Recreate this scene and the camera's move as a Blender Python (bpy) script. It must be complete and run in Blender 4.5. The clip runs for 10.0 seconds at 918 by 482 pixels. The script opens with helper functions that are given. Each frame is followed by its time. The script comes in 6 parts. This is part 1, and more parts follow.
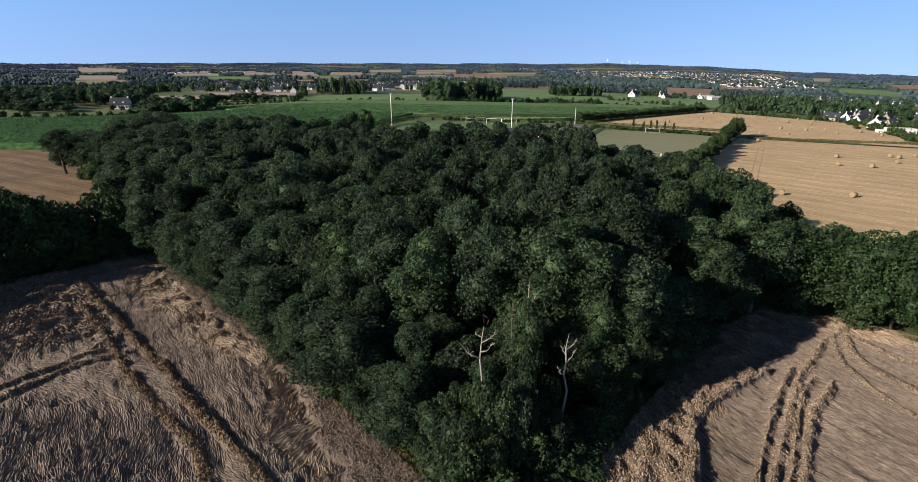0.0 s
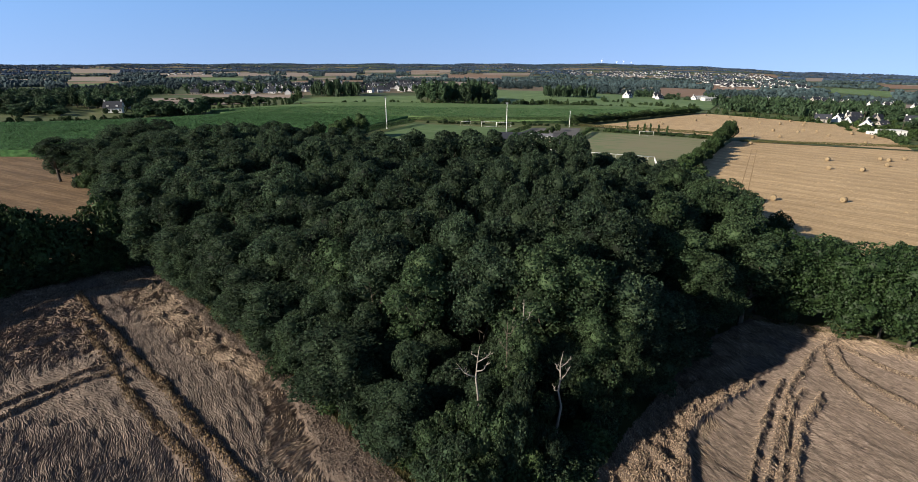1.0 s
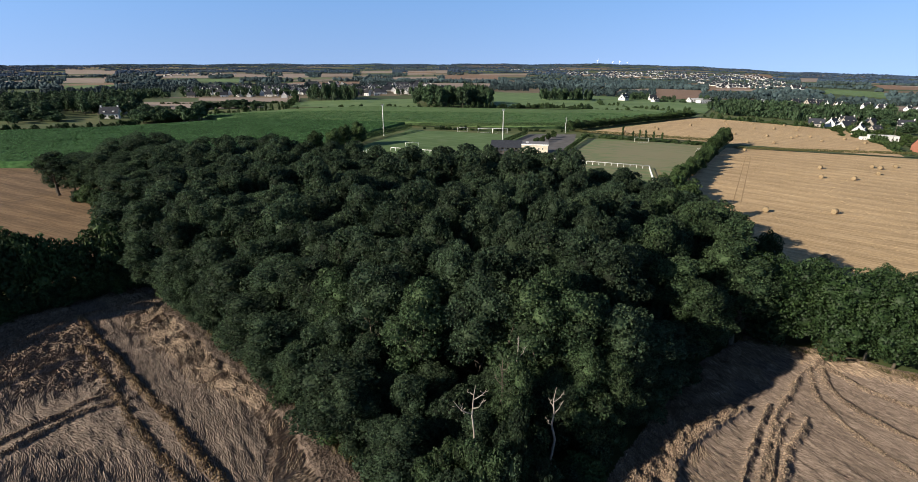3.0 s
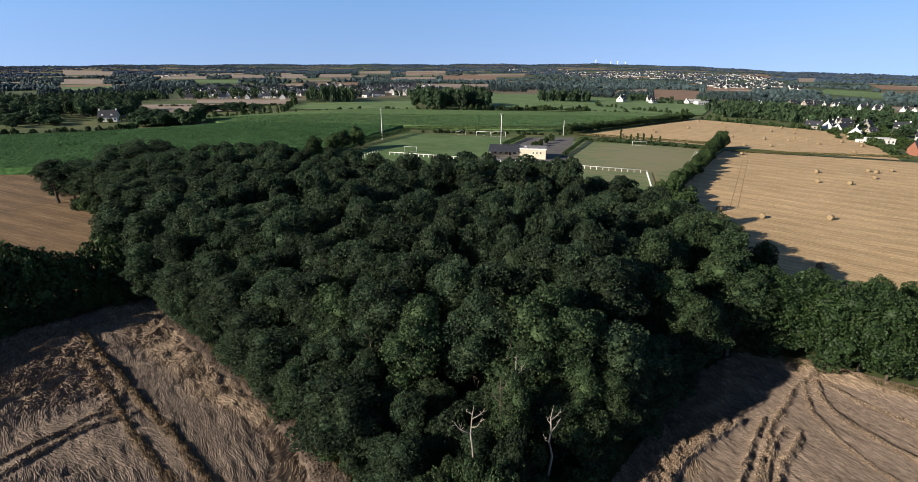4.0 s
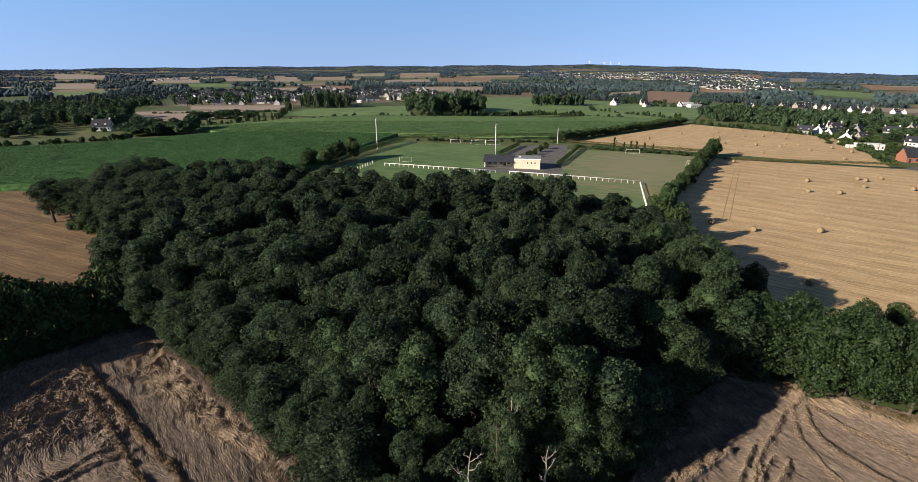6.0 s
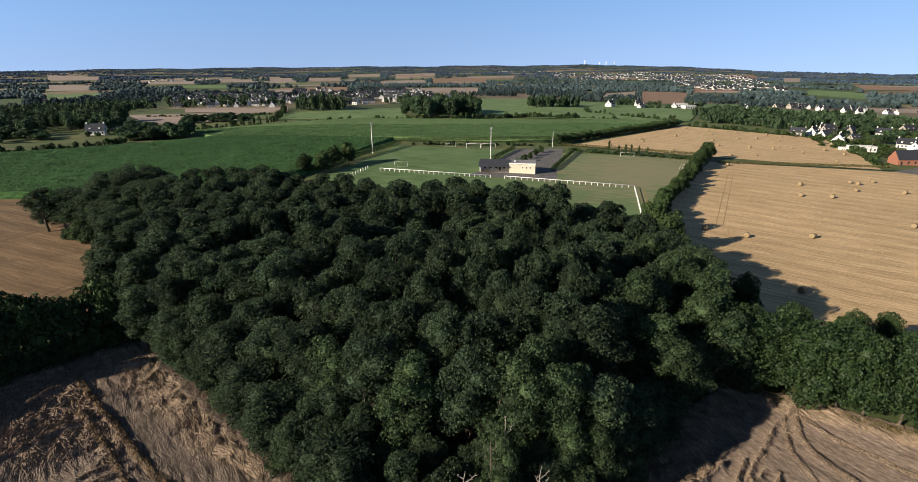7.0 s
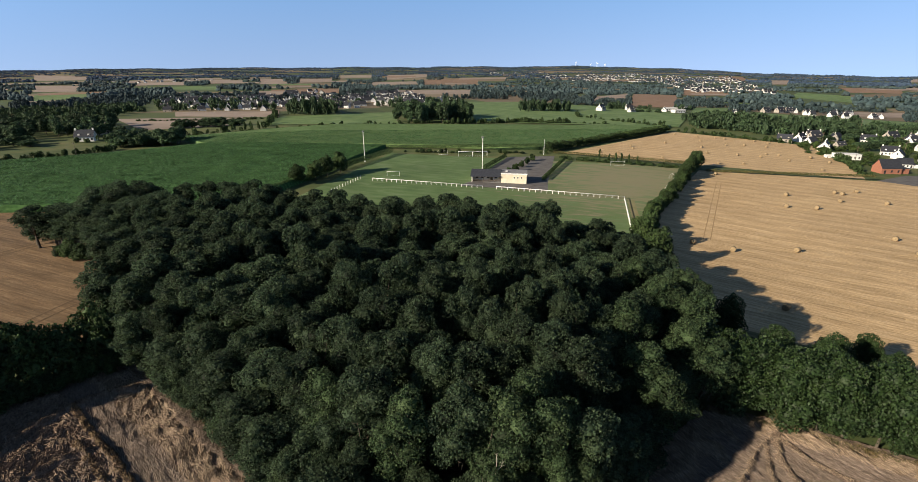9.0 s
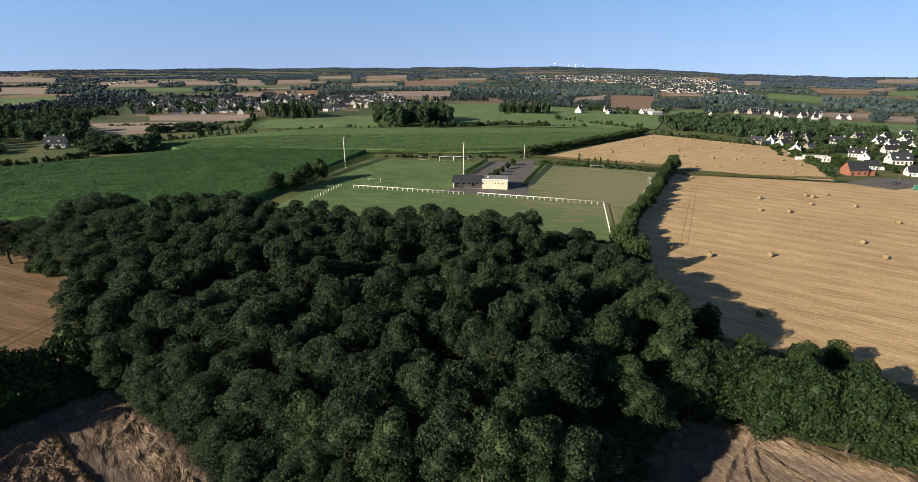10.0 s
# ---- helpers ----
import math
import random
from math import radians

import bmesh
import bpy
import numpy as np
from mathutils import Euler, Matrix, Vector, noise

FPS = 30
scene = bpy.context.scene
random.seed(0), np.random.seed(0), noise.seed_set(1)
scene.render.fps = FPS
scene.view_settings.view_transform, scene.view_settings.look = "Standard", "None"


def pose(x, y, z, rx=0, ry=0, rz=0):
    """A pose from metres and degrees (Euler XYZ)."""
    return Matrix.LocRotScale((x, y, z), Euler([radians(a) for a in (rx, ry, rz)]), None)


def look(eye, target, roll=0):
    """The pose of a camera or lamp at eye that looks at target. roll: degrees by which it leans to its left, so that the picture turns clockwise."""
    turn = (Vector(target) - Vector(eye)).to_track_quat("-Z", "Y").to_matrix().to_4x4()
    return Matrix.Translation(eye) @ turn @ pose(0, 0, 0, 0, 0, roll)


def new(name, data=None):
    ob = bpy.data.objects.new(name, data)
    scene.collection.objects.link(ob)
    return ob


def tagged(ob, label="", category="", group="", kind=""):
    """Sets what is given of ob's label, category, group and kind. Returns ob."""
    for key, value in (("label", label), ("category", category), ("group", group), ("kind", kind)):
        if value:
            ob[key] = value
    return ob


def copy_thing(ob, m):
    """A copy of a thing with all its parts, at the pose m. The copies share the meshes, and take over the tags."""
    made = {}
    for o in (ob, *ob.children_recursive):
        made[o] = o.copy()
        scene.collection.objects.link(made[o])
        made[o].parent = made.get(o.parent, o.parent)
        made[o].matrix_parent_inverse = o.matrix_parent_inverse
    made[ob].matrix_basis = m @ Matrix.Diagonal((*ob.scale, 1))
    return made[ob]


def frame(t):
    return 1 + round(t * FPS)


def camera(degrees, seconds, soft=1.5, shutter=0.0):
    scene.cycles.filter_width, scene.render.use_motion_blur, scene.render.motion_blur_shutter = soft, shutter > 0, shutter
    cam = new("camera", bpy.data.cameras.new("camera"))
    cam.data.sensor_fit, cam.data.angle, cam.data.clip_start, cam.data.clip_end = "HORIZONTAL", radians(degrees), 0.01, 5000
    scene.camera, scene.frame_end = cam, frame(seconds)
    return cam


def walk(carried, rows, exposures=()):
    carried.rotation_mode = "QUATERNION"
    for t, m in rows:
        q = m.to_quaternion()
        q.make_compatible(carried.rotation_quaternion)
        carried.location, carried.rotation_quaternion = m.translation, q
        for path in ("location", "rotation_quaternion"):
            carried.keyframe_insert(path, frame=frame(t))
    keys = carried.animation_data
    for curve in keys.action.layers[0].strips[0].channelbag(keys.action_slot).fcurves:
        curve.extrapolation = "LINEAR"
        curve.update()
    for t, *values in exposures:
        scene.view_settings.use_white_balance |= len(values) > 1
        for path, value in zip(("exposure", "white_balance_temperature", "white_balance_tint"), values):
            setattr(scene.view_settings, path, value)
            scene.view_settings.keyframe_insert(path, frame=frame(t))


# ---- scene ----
# the camera rises straight up: seconds, place, yaw, pitch, roll
cam = camera(85.9, 10.0, soft=0.8)
ROWS = [
    (0.0, 0.413, 0.142, 26.466, 0.85, -19.48, 0.10),
    (0.5, 0.400, 0.085, 27.219, 0.40, -19.51, 0.00),
    (1.0, 0.405, 0.050, 28.046, 0.30, -19.48, 0.00),
    (1.5, 0.400, -0.022, 28.829, 0.15, -19.45, 0.00),
    (2.0, 0.396, -0.070, 29.628, 0.12, -19.45, 0.00),
    (2.5, 0.433, -0.059, 30.379, 0.03, -19.48, -0.00),
    (4.0, 0.470, -0.124, 32.913, -0.24, -19.51, -0.10),
    (4.5, 0.394, -0.111, 33.674, -0.33, -19.48, -0.10),
    (5.0, 0.364, -0.078, 34.649, -0.43, -19.45, -0.20),
    (5.5, 0.370, -0.033, 35.616, -0.58, -19.42, -0.30),
    (7.0, 0.707, 0.324, 38.271, -1.25, -19.39, -0.50),
    (7.5, 0.771, 0.366, 39.113, -1.40, -19.42, -0.50),
    (8.0, 0.807, 0.285, 40.084, -1.58, -19.39, -0.40),
    (8.5, 0.805, 0.255, 40.974, -1.97, -19.39, -0.40),
    (9.0, 0.723, 0.307, 42.047, -2.22, -19.36, -0.30),
    (9.5, 0.699, 0.376, 43.116, -3.04, -19.36, -0.30),
    (10.0, 0.662, 0.483, 44.304, -4.44, -19.33, -0.30),
]
EXPOSURE, KELVIN, TINT = 0.93, 6500, 10
walk(cam, [(t, look((x, y, z), (x - math.sin(radians(yaw)) * math.cos(radians(pitch)), y + math.cos(radians(yaw)) * math.cos(radians(pitch)), z + math.sin(radians(pitch))), roll)) for t, x, y, z, yaw, pitch, roll in ROWS], [(0.0, EXPOSURE, KELVIN - 100, TINT), (5.0, EXPOSURE, KELVIN + 150, TINT), (10.0, EXPOSURE, KELVIN + 550, TINT)])

# ---- light ----
SUN_UP, SUN_AZ = 22.5, -117.0          # degrees above the horizon, clockwise from +y
world = bpy.data.worlds.new("sky")
scene.world = world
world.use_nodes = True
wn = world.node_tree.nodes
sky = wn.new("ShaderNodeTexSky")
sky.sky_type, sky.sun_disc = "NISHITA", False
sky.sun_elevation, sky.sun_rotation = radians(SUN_UP), radians(SUN_AZ)
sky.air_density, sky.dust_density, sky.ozone_density, sky.altitude = 1.0, 0.0, 2.0, 300
wn["Background"].inputs["Strength"].default_value = 0.15
lift = wn.new("ShaderNodeVectorMath")           # clear air: the horizon keeps the blue of the sky above it
lift.operation, lift.inputs[1].default_value = "ADD", (0, 0, 0.46)
world.node_tree.links.new(wn.new("ShaderNodeTexCoord").outputs["Generated"], lift.inputs[0])
world.node_tree.links.new(lift.outputs[0], sky.inputs["Vector"])
up = wn.new("ShaderNodeSeparateXYZ")
world.node_tree.links.new(wn["Texture Coordinate"].outputs["Generated"], up.inputs[0])
haze = wn.new("ShaderNodeValToRGB")             # dusty air low over the horizon all round
haze.color_ramp.elements[0].position, haze.color_ramp.elements[0].color = 0.0, (1.27, 1.12, 1.06, 1)
haze.color_ramp.elements[1].position, haze.color_ramp.elements[1].color = 0.13, (1.03, 1.17, 1.23, 1)
high = haze.color_ramp.elements.new(0.4)       # the clear zenith is deeper
high.color = (0.46, 0.48, 0.49, 1)
world.node_tree.links.new(up.outputs["Z"], haze.inputs[0])
cool = wn.new("ShaderNodeMix")
cool.data_type, cool.blend_type = "RGBA", "MULTIPLY"
cool.inputs[0].default_value = 1.0
world.node_tree.links.new(sky.outputs[0], cool.inputs[6])
world.node_tree.links.new(haze.outputs[0], cool.inputs[7])
world.node_tree.links.new(cool.outputs[2], wn["Background"].inputs["Color"])
sun_data = bpy.data.lights.new("sun", "SUN")
sun_data.energy, sun_data.angle, sun_data.color = 5.0, radians(0.6), (1.0, 0.89, 0.74)
sun_to = Vector((math.sin(radians(SUN_AZ)) * math.cos(radians(SUN_UP)), math.cos(radians(SUN_AZ)) * math.cos(radians(SUN_UP)), math.sin(radians(SUN_UP))))
sun = new("sun", sun_data)
sun.matrix_world = look(sun_to * 300, (0, 0, 0))

# ---- shapes of the land ----
def smooth(a, b, v):
    k = min(max((v - a) / (b - a), 0.0), 1.0)
    return k * k * (3 - 2 * k)


def ground(x, y):
    """Height of the land: tips gently to the east, a valley in the north-east, a far ridge round it."""
    r = math.hypot(x, y)
    az = math.degrees(math.atan2(x, y))
    near = 0.4 - 0.025 * min(max(x, -220.0), 260.0)
    near -= 4.0 * smooth(-70, -200, x) * smooth(150, 290, y)
    east = smooth(240, 700, x) * -14.0
    dip = smooth(420, 900, r) * -4.0
    ridge = 46.0 - 74.0 * smooth(14, 42, az) - 10.0 * smooth(-20, -44, az)
    roll = 4.0 * math.sin(x * 0.0037 + 1.0) * math.sin(y * 0.0029) * smooth(500, 1400, r)
    far = smooth(1500, 4500, r)
    return (near + east + dip + roll) * (1 - far) + (ridge + (2.5 * math.sin(az * 0.55) + 2.0 * math.sin(az * 1.31 + 1)) * far) * far


class Shape:
    """Corners and faces of one mesh in the making."""
    def __init__(self):
        self.v, self.f = [], []

    def face(self, *pts):
        n = len(self.v)
        self.v.extend(tuple(p) for p in pts)
        self.f.append(tuple(range(n, n + len(pts))))

    def box(self, x0, y0, z0, x1, y1, z1, turn=0.0, centre=(0, 0)):
        c, s = math.cos(radians(turn)), math.sin(radians(turn))
        n = len(self.v)
        for z in (z0, z1):
            for x, y in ((x0, y0), (x1, y0), (x1, y1), (x0, y1)):
                self.v.append((centre[0] + x * c - y * s, centre[1] + x * s + y * c, z))
        for q in ((0, 3, 2, 1), (4, 5, 6, 7), (0, 1, 5, 4), (1, 2, 6, 5), (2, 3, 7, 6), (3, 0, 4, 7)):
            self.f.append(tuple(n + i for i in q))
        return self

    def tube(self, pts, radii, sides=6):
        n = len(self.v)
        pts = [Vector(p) for p in pts]
        for i, p in enumerate(pts):
            d = (pts[min(i + 1, len(pts) - 1)] - pts[max(i - 1, 0)]).normalized()
            a = d.cross(Vector((0.31, 0.95, 0.05)) if abs(d.y) < 0.9 else Vector((1, 0, 0))).normalized()
            b = d.cross(a)
            for k in range(sides):
                w = 2 * math.pi * k / sides
                self.v.append(tuple(p + (a * math.cos(w) + b * math.sin(w)) * radii[i]))
        for i in range(len(pts) - 1):
            for k in range(sides):
                q, r = n + i * sides, (k + 1) % sides
                self.f.append((q + k, q + r, q + sides + r, q + sides + k))
        self.f.append(tuple(n + k for k in reversed(range(sides))))
        self.f.append(tuple(n + (len(pts) - 1) * sides + k for k in range(sides)))
        return self

    def mesh(self, name, material, soft=False):
        me = bpy.data.meshes.new(name)
        me.from_pydata(self.v, [], self.f)
        me.materials.append(material)
        if soft:
            me.polygons.foreach_set("use_smooth", [True] * len(me.polygons))
        me.update()
        return me


def part(name, shape, material, parent=None, label="", soft=False):
    ob = new(name, shape.mesh(name, material, soft) if isinstance(shape, Shape) else shape)
    if parent is not None:
        ob.parent = parent
    return tagged(ob, label)


def array_mesh(name, verts, faces, material, soft=False):
    """A mesh out of numpy arrays; faces: n x 3 or n x 4 indices."""
    me = bpy.data.meshes.new(name)
    k = faces.shape[1]
    me.vertices.add(len(verts))
    me.vertices.foreach_set("co", np.ascontiguousarray(verts, dtype=np.float32).ravel())
    me.loops.add(faces.size)
    me.loops.foreach_set("vertex_index", np.ascontiguousarray(faces, dtype=np.int32).ravel())
    me.polygons.add(len(faces))
    me.polygons.foreach_set("loop_start", np.arange(0, faces.size, k, dtype=np.int32))
    me.polygons.foreach_set("use_smooth", np.full(len(faces), soft))
    me.materials.append(material)
    me.update(calc_edges=True)
    me.validate()
    return me


# ---- materials ----
def material(name, colours, scale=1.0, rough=0.8, bump=0.0, detail=6.0, metal=0.0, stretch=(1, 1, 1), turn=0.0, random_tint=0.0, island=0.0,
             through_leaf=0.0, second=0.0, second_scale=0.05, spec=0.2, fine=0.0, rows=None, cells=None, worn=None, fleck=0.0):
    """Noise between colours at two scales, with bump; per-object and per-island tints."""
    m = bpy.data.materials.new(name)
    m.use_nodes = True
    n, l = m.node_tree.nodes, m.node_tree.links
    b = n["Principled BSDF"]
    b.inputs["Roughness"].default_value, b.inputs["Metallic"].default_value = rough, metal
    b.inputs["Specular IOR Level"].default_value = spec
    geo = n.new("ShaderNodeNewGeometry")
    mp = n.new("ShaderNodeMapping")
    mp.vector_type = "TEXTURE"
    mp.inputs["Scale"].default_value, mp.inputs["Rotation"].default_value = [1 / k for k in stretch], (0, 0, radians(turn))
    l.new(geo.outputs["Position"], mp.inputs[0])
    t = n.new("ShaderNodeTexNoise")
    t.inputs["Scale"].default_value, t.inputs["Detail"].default_value = scale, detail
    l.new(mp.outputs[0], t.inputs["Vector"])
    ramp = n.new("ShaderNodeValToRGB")
    ramp.color_ramp.elements[0].position, ramp.color_ramp.elements[1].position = 0.3, 0.7
    while len(ramp.color_ramp.elements) < len(colours):
        ramp.color_ramp.elements.new(0.5)
    for i, (e, c) in enumerate(zip(ramp.color_ramp.elements, colours)):
        e.position = 0.3 + 0.4 * i / max(len(colours) - 1, 1)
        e.color = (*c, 1)
    l.new(t.outputs["Fac"], ramp.inputs[0])
    out = ramp.outputs[0]

    def shade(source, amount, out):
        r = n.new("ShaderNodeMapRange")
        r.inputs["To Min"].default_value, r.inputs["To Max"].default_value = 1 - amount, 1 + amount
        l.new(source, r.inputs["Value"])
        x = n.new("ShaderNodeMix")
        x.data_type, x.blend_type = "RGBA", "MULTIPLY"
        x.inputs[0].default_value = 1.0
        l.new(out, x.inputs[6])
        l.new(r.outputs[0], x.inputs[7])
        return x.outputs[2]

    if second:
        t2 = n.new("ShaderNodeTexNoise")
        t2.inputs["Scale"].default_value, t2.inputs["Detail"].default_value, t2.inputs["Roughness"].default_value = second_scale, 7.0, 0.62
        l.new(geo.outputs["Position"], t2.inputs["Vector"])
        out = shade(t2.outputs["Fac"], second, out)
    if fleck:                                   # bits of straw and soil
        t4 = n.new("ShaderNodeTexNoise")
        t4.inputs["Scale"].default_value, t4.inputs["Detail"].default_value, t4.inputs["Roughness"].default_value = 2.2, 5.0, 0.8
        l.new(geo.outputs["Position"], t4.inputs["Vector"])
        out = shade(t4.outputs["Fac"], fleck, out)
    if rows:                                    # drill or swath lines: way in degrees, spacing, amount
        spin = n.new("ShaderNodeMapping")
        spin.vector_type = "TEXTURE"
        spin.inputs["Rotation"].default_value = (0, 0, radians(rows[0] + 90))
        l.new(geo.outputs["Position"], spin.inputs[0])
        wave = n.new("ShaderNodeTexWave")
        wave.inputs["Scale"].default_value, wave.inputs["Distortion"].default_value = 0.314 / rows[1], 2.5
        wave.inputs["Detail"].default_value, wave.inputs["Detail Scale"].default_value = 3.0, 0.6
        l.new(spin.outputs[0], wave.inputs["Vector"])
        out = shade(wave.outputs["Fac"], rows[2], out)
    if cells:                                   # a patchwork of fields
        vor = n.new("ShaderNodeTexVoronoi")
        vor.inputs["Scale"].default_value = cells[0]
        squash = n.new("ShaderNodeMapping")
        squash.inputs["Scale"].default_value = (0.8, 1.2, 0)
        l.new(geo.outputs["Position"], squash.inputs[0])
        l.new(squash.outputs[0], vor.inputs["Vector"])
        pick = n.new("ShaderNodeSeparateColor")
        l.new(vor.outputs["Color"], pick.inputs[0])
        tone = n.new("ShaderNodeValToRGB")
        tone.color_ramp.interpolation = "CONSTANT"
        while len(tone.color_ramp.elements) < len(cells[1]):
            tone.color_ramp.elements.new(0.5)
        for i, (e, c) in enumerate(zip(tone.color_ramp.elements, cells[1])):
            e.position, e.color = i / len(cells[1]), (*c, 1)
        l.new(pick.outputs[0], tone.inputs[0])
        both = n.new("ShaderNodeMix")
        both.data_type, both.blend_type = "RGBA", "MIX"
        away = n.new("ShaderNodeVectorMath")    # the patchwork begins beyond the near fields
        away.operation = "LENGTH"
        l.new(geo.outputs["Position"], away.inputs[0])
        start = n.new("ShaderNodeMapRange")
        start.inputs["From Min"].default_value, start.inputs["From Max"].default_value, start.inputs["To Max"].default_value = 430, 520, 0.75
        l.new(away.outputs["Value"], start.inputs["Value"])
        l.new(start.outputs[0], both.inputs[0])
        l.new(out, both.inputs[6])
        l.new(tone.outputs[0], both.inputs[7])
        out = both.outputs[2]
    if worn:                                    # a trodden round patch: x, y, half lengths, way, colour
        x, y, rx, ry, way, tone = worn
        put = n.new("ShaderNodeMapping")
        put.vector_type = "TEXTURE"
        put.inputs["Location"].default_value, put.inputs["Rotation"].default_value, put.inputs["Scale"].default_value = (x, y, 0), (0, 0, radians(way)), (rx, ry, 1e6)
        l.new(geo.outputs["Position"], put.inputs[0])
        reach = n.new("ShaderNodeVectorMath")
        reach.operation = "LENGTH"
        l.new(put.outputs[0], reach.inputs[0])
        rag = n.new("ShaderNodeMath")
        rag.operation = "MULTIPLY_ADD"
        rag.inputs[1].default_value = 4.0
        l.new(t.outputs["Fac"], rag.inputs[0])
        l.new(reach.outputs["Value"], rag.inputs[2])
        fall = n.new("ShaderNodeMapRange")
        fall.interpolation_type = "SMOOTHSTEP"
        fall.inputs["From Min"].default_value, fall.inputs["From Max"].default_value = 2.3, 3.6
        fall.inputs["To Min"].default_value, fall.inputs["To Max"].default_value = 0.75, 0.0
        l.new(rag.outputs[0], fall.inputs["Value"])
        dry = n.new("ShaderNodeMix")
        dry.data_type = "RGBA"
        dry.inputs[7].default_value = (*tone, 1)
        l.new(fall.outputs[0], dry.inputs[0])
        l.new(out, dry.inputs[6])
        out = dry.outputs[2]
    if random_tint:
        out = shade(n.new("ShaderNodeObjectInfo").outputs["Random"], random_tint, out)
    if island:
        out = shade(geo.outputs["Random Per Island"], island, out)
    l.new(out, b.inputs["Base Color"])
    if bump:
        bp = n.new("ShaderNodeBump")
        bp.inputs["Strength"].default_value, bp.inputs["Distance"].default_value = min(bump, 1.0), fine or 0.1
        l.new(t.outputs["Fac"], bp.inputs["Height"])
        l.new(bp.outputs[0], b.inputs["Normal"])
    if through_leaf:
        tr = n.new("ShaderNodeBsdfTranslucent")
        l.new(out, tr.inputs["Color"])
        mix = n.new("ShaderNodeMixShader")
        mix.inputs[0].default_value = through_leaf
        l.new(b.outputs[0], mix.inputs[1])
        l.new(tr.outputs[0], mix.inputs[2])
        l.new(mix.outputs[0], n["Material Output"].inputs["Surface"])
    return m


OAK = material("oak_leaves", [(0.0258, 0.0447, 0.0273), (0.0396, 0.065, 0.0354), (0.0574, 0.0852, 0.0437)], 0.5, 0.7, random_tint=0.25, island=0.75, through_leaf=0.5, spec=0.2)
OAK_LIGHT = material("bright_leaves", [(0.03, 0.0537, 0.0259), (0.0446, 0.0737, 0.0336), (0.0626, 0.0934, 0.0431)], 0.5, 0.7, random_tint=0.2, island=0.75, through_leaf=0.5, spec=0.2)
HAZEL = material("broad_leaves", [(0.0159, 0.034, 0.0116), (0.0235, 0.047, 0.0151), (0.0336, 0.06, 0.0185)], 0.6, 0.6, random_tint=0.15, island=0.5, through_leaf=0.25, spec=0.25)
DARK_LEAF = material("hedge_leaves", [(0.024, 0.0459, 0.0175), (0.0371, 0.0655, 0.0218), (0.0524, 0.0819, 0.0273)], 0.5, 0.7, random_tint=0.3, island=0.5, through_leaf=0.2, spec=0.2)
# green leaves with some blue of the distance haze put into the colour
FAR_HAZE_LEAF = material("far_haze_leaves", [(0.023, 0.0397, 0.0432), (0.0342, 0.0552, 0.0582), (0.047, 0.0701, 0.0708)], 0.02, 0.8, random_tint=0.2, island=0.4, second=0.35, second_scale=0.004)
# aerial haze painted into the leaf colour of the farthest woods
HAZE_LEAF = material("haze_blue_leaves", [(0.0217, 0.0378, 0.0634), (0.0308, 0.0512, 0.0823), (0.0416, 0.0647, 0.0985)], 0.02, 0.9, island=0.35, second=0.35, second_scale=0.003)
BARK = material("bark", [(0.05, 0.042, 0.032), (0.10, 0.085, 0.065)], 3.0, 0.9, 0.5, stretch=(1, 1, 0.2))
DEAD = material("dead_wood", [(0.1734, 0.1553, 0.13), (0.3034, 0.2781, 0.2384)], 4.0, 0.85, 0.4, stretch=(1, 1, 0.3))
GRASS = material("rough_grass", [(0.044, 0.068, 0.0224), (0.068, 0.088, 0.032), (0.112, 0.112, 0.048)], 0.08, 0.9, second=0.3, second_scale=0.006,
                 cells=(0.006, [(0.047, 0.068, 0.028), (0.06, 0.08, 0.032), (0.187, 0.138, 0.095), (0.04, 0.058, 0.026), (0.218, 0.166, 0.118), (0.058, 0.078, 0.032), (0.156, 0.112, 0.082), (0.05, 0.074, 0.03)]))

# ---- ground ----
def ground_sheet():
    radii = [0.0] + [4.0 * 1.083 ** i for i in range(89)]
    spokes = 300
    verts, faces = [], []
    for r in radii[1:]:
        for k in range(spokes):
            w = 2 * math.pi * k / spokes
            x, y = r * math.sin(w), r * math.cos(w)
            verts.append((x, y, ground(x, y)))
    verts.append((0, 0, ground(0, 0)))
    for i in range(len(radii) - 2):
        for k in range(spokes):
            a, b = i * spokes + k, i * spokes + (k + 1) % spokes
            faces.append((a, a + spokes, b + spokes, b))
    me = bpy.data.meshes.new("ground")
    c = len(verts) - 1
    me.from_pydata(verts, [], faces + [(c, k, (k + 1) % spokes) for k in range(spokes)])
    me.materials.append(GRASS)
    me.polygons.foreach_set("use_smooth", [True] * len(me.polygons))
    return tagged(new("ground", me), "rough green grassland with dry patches reaching the horizon", "ground", kind="structure")


ground_sheet()


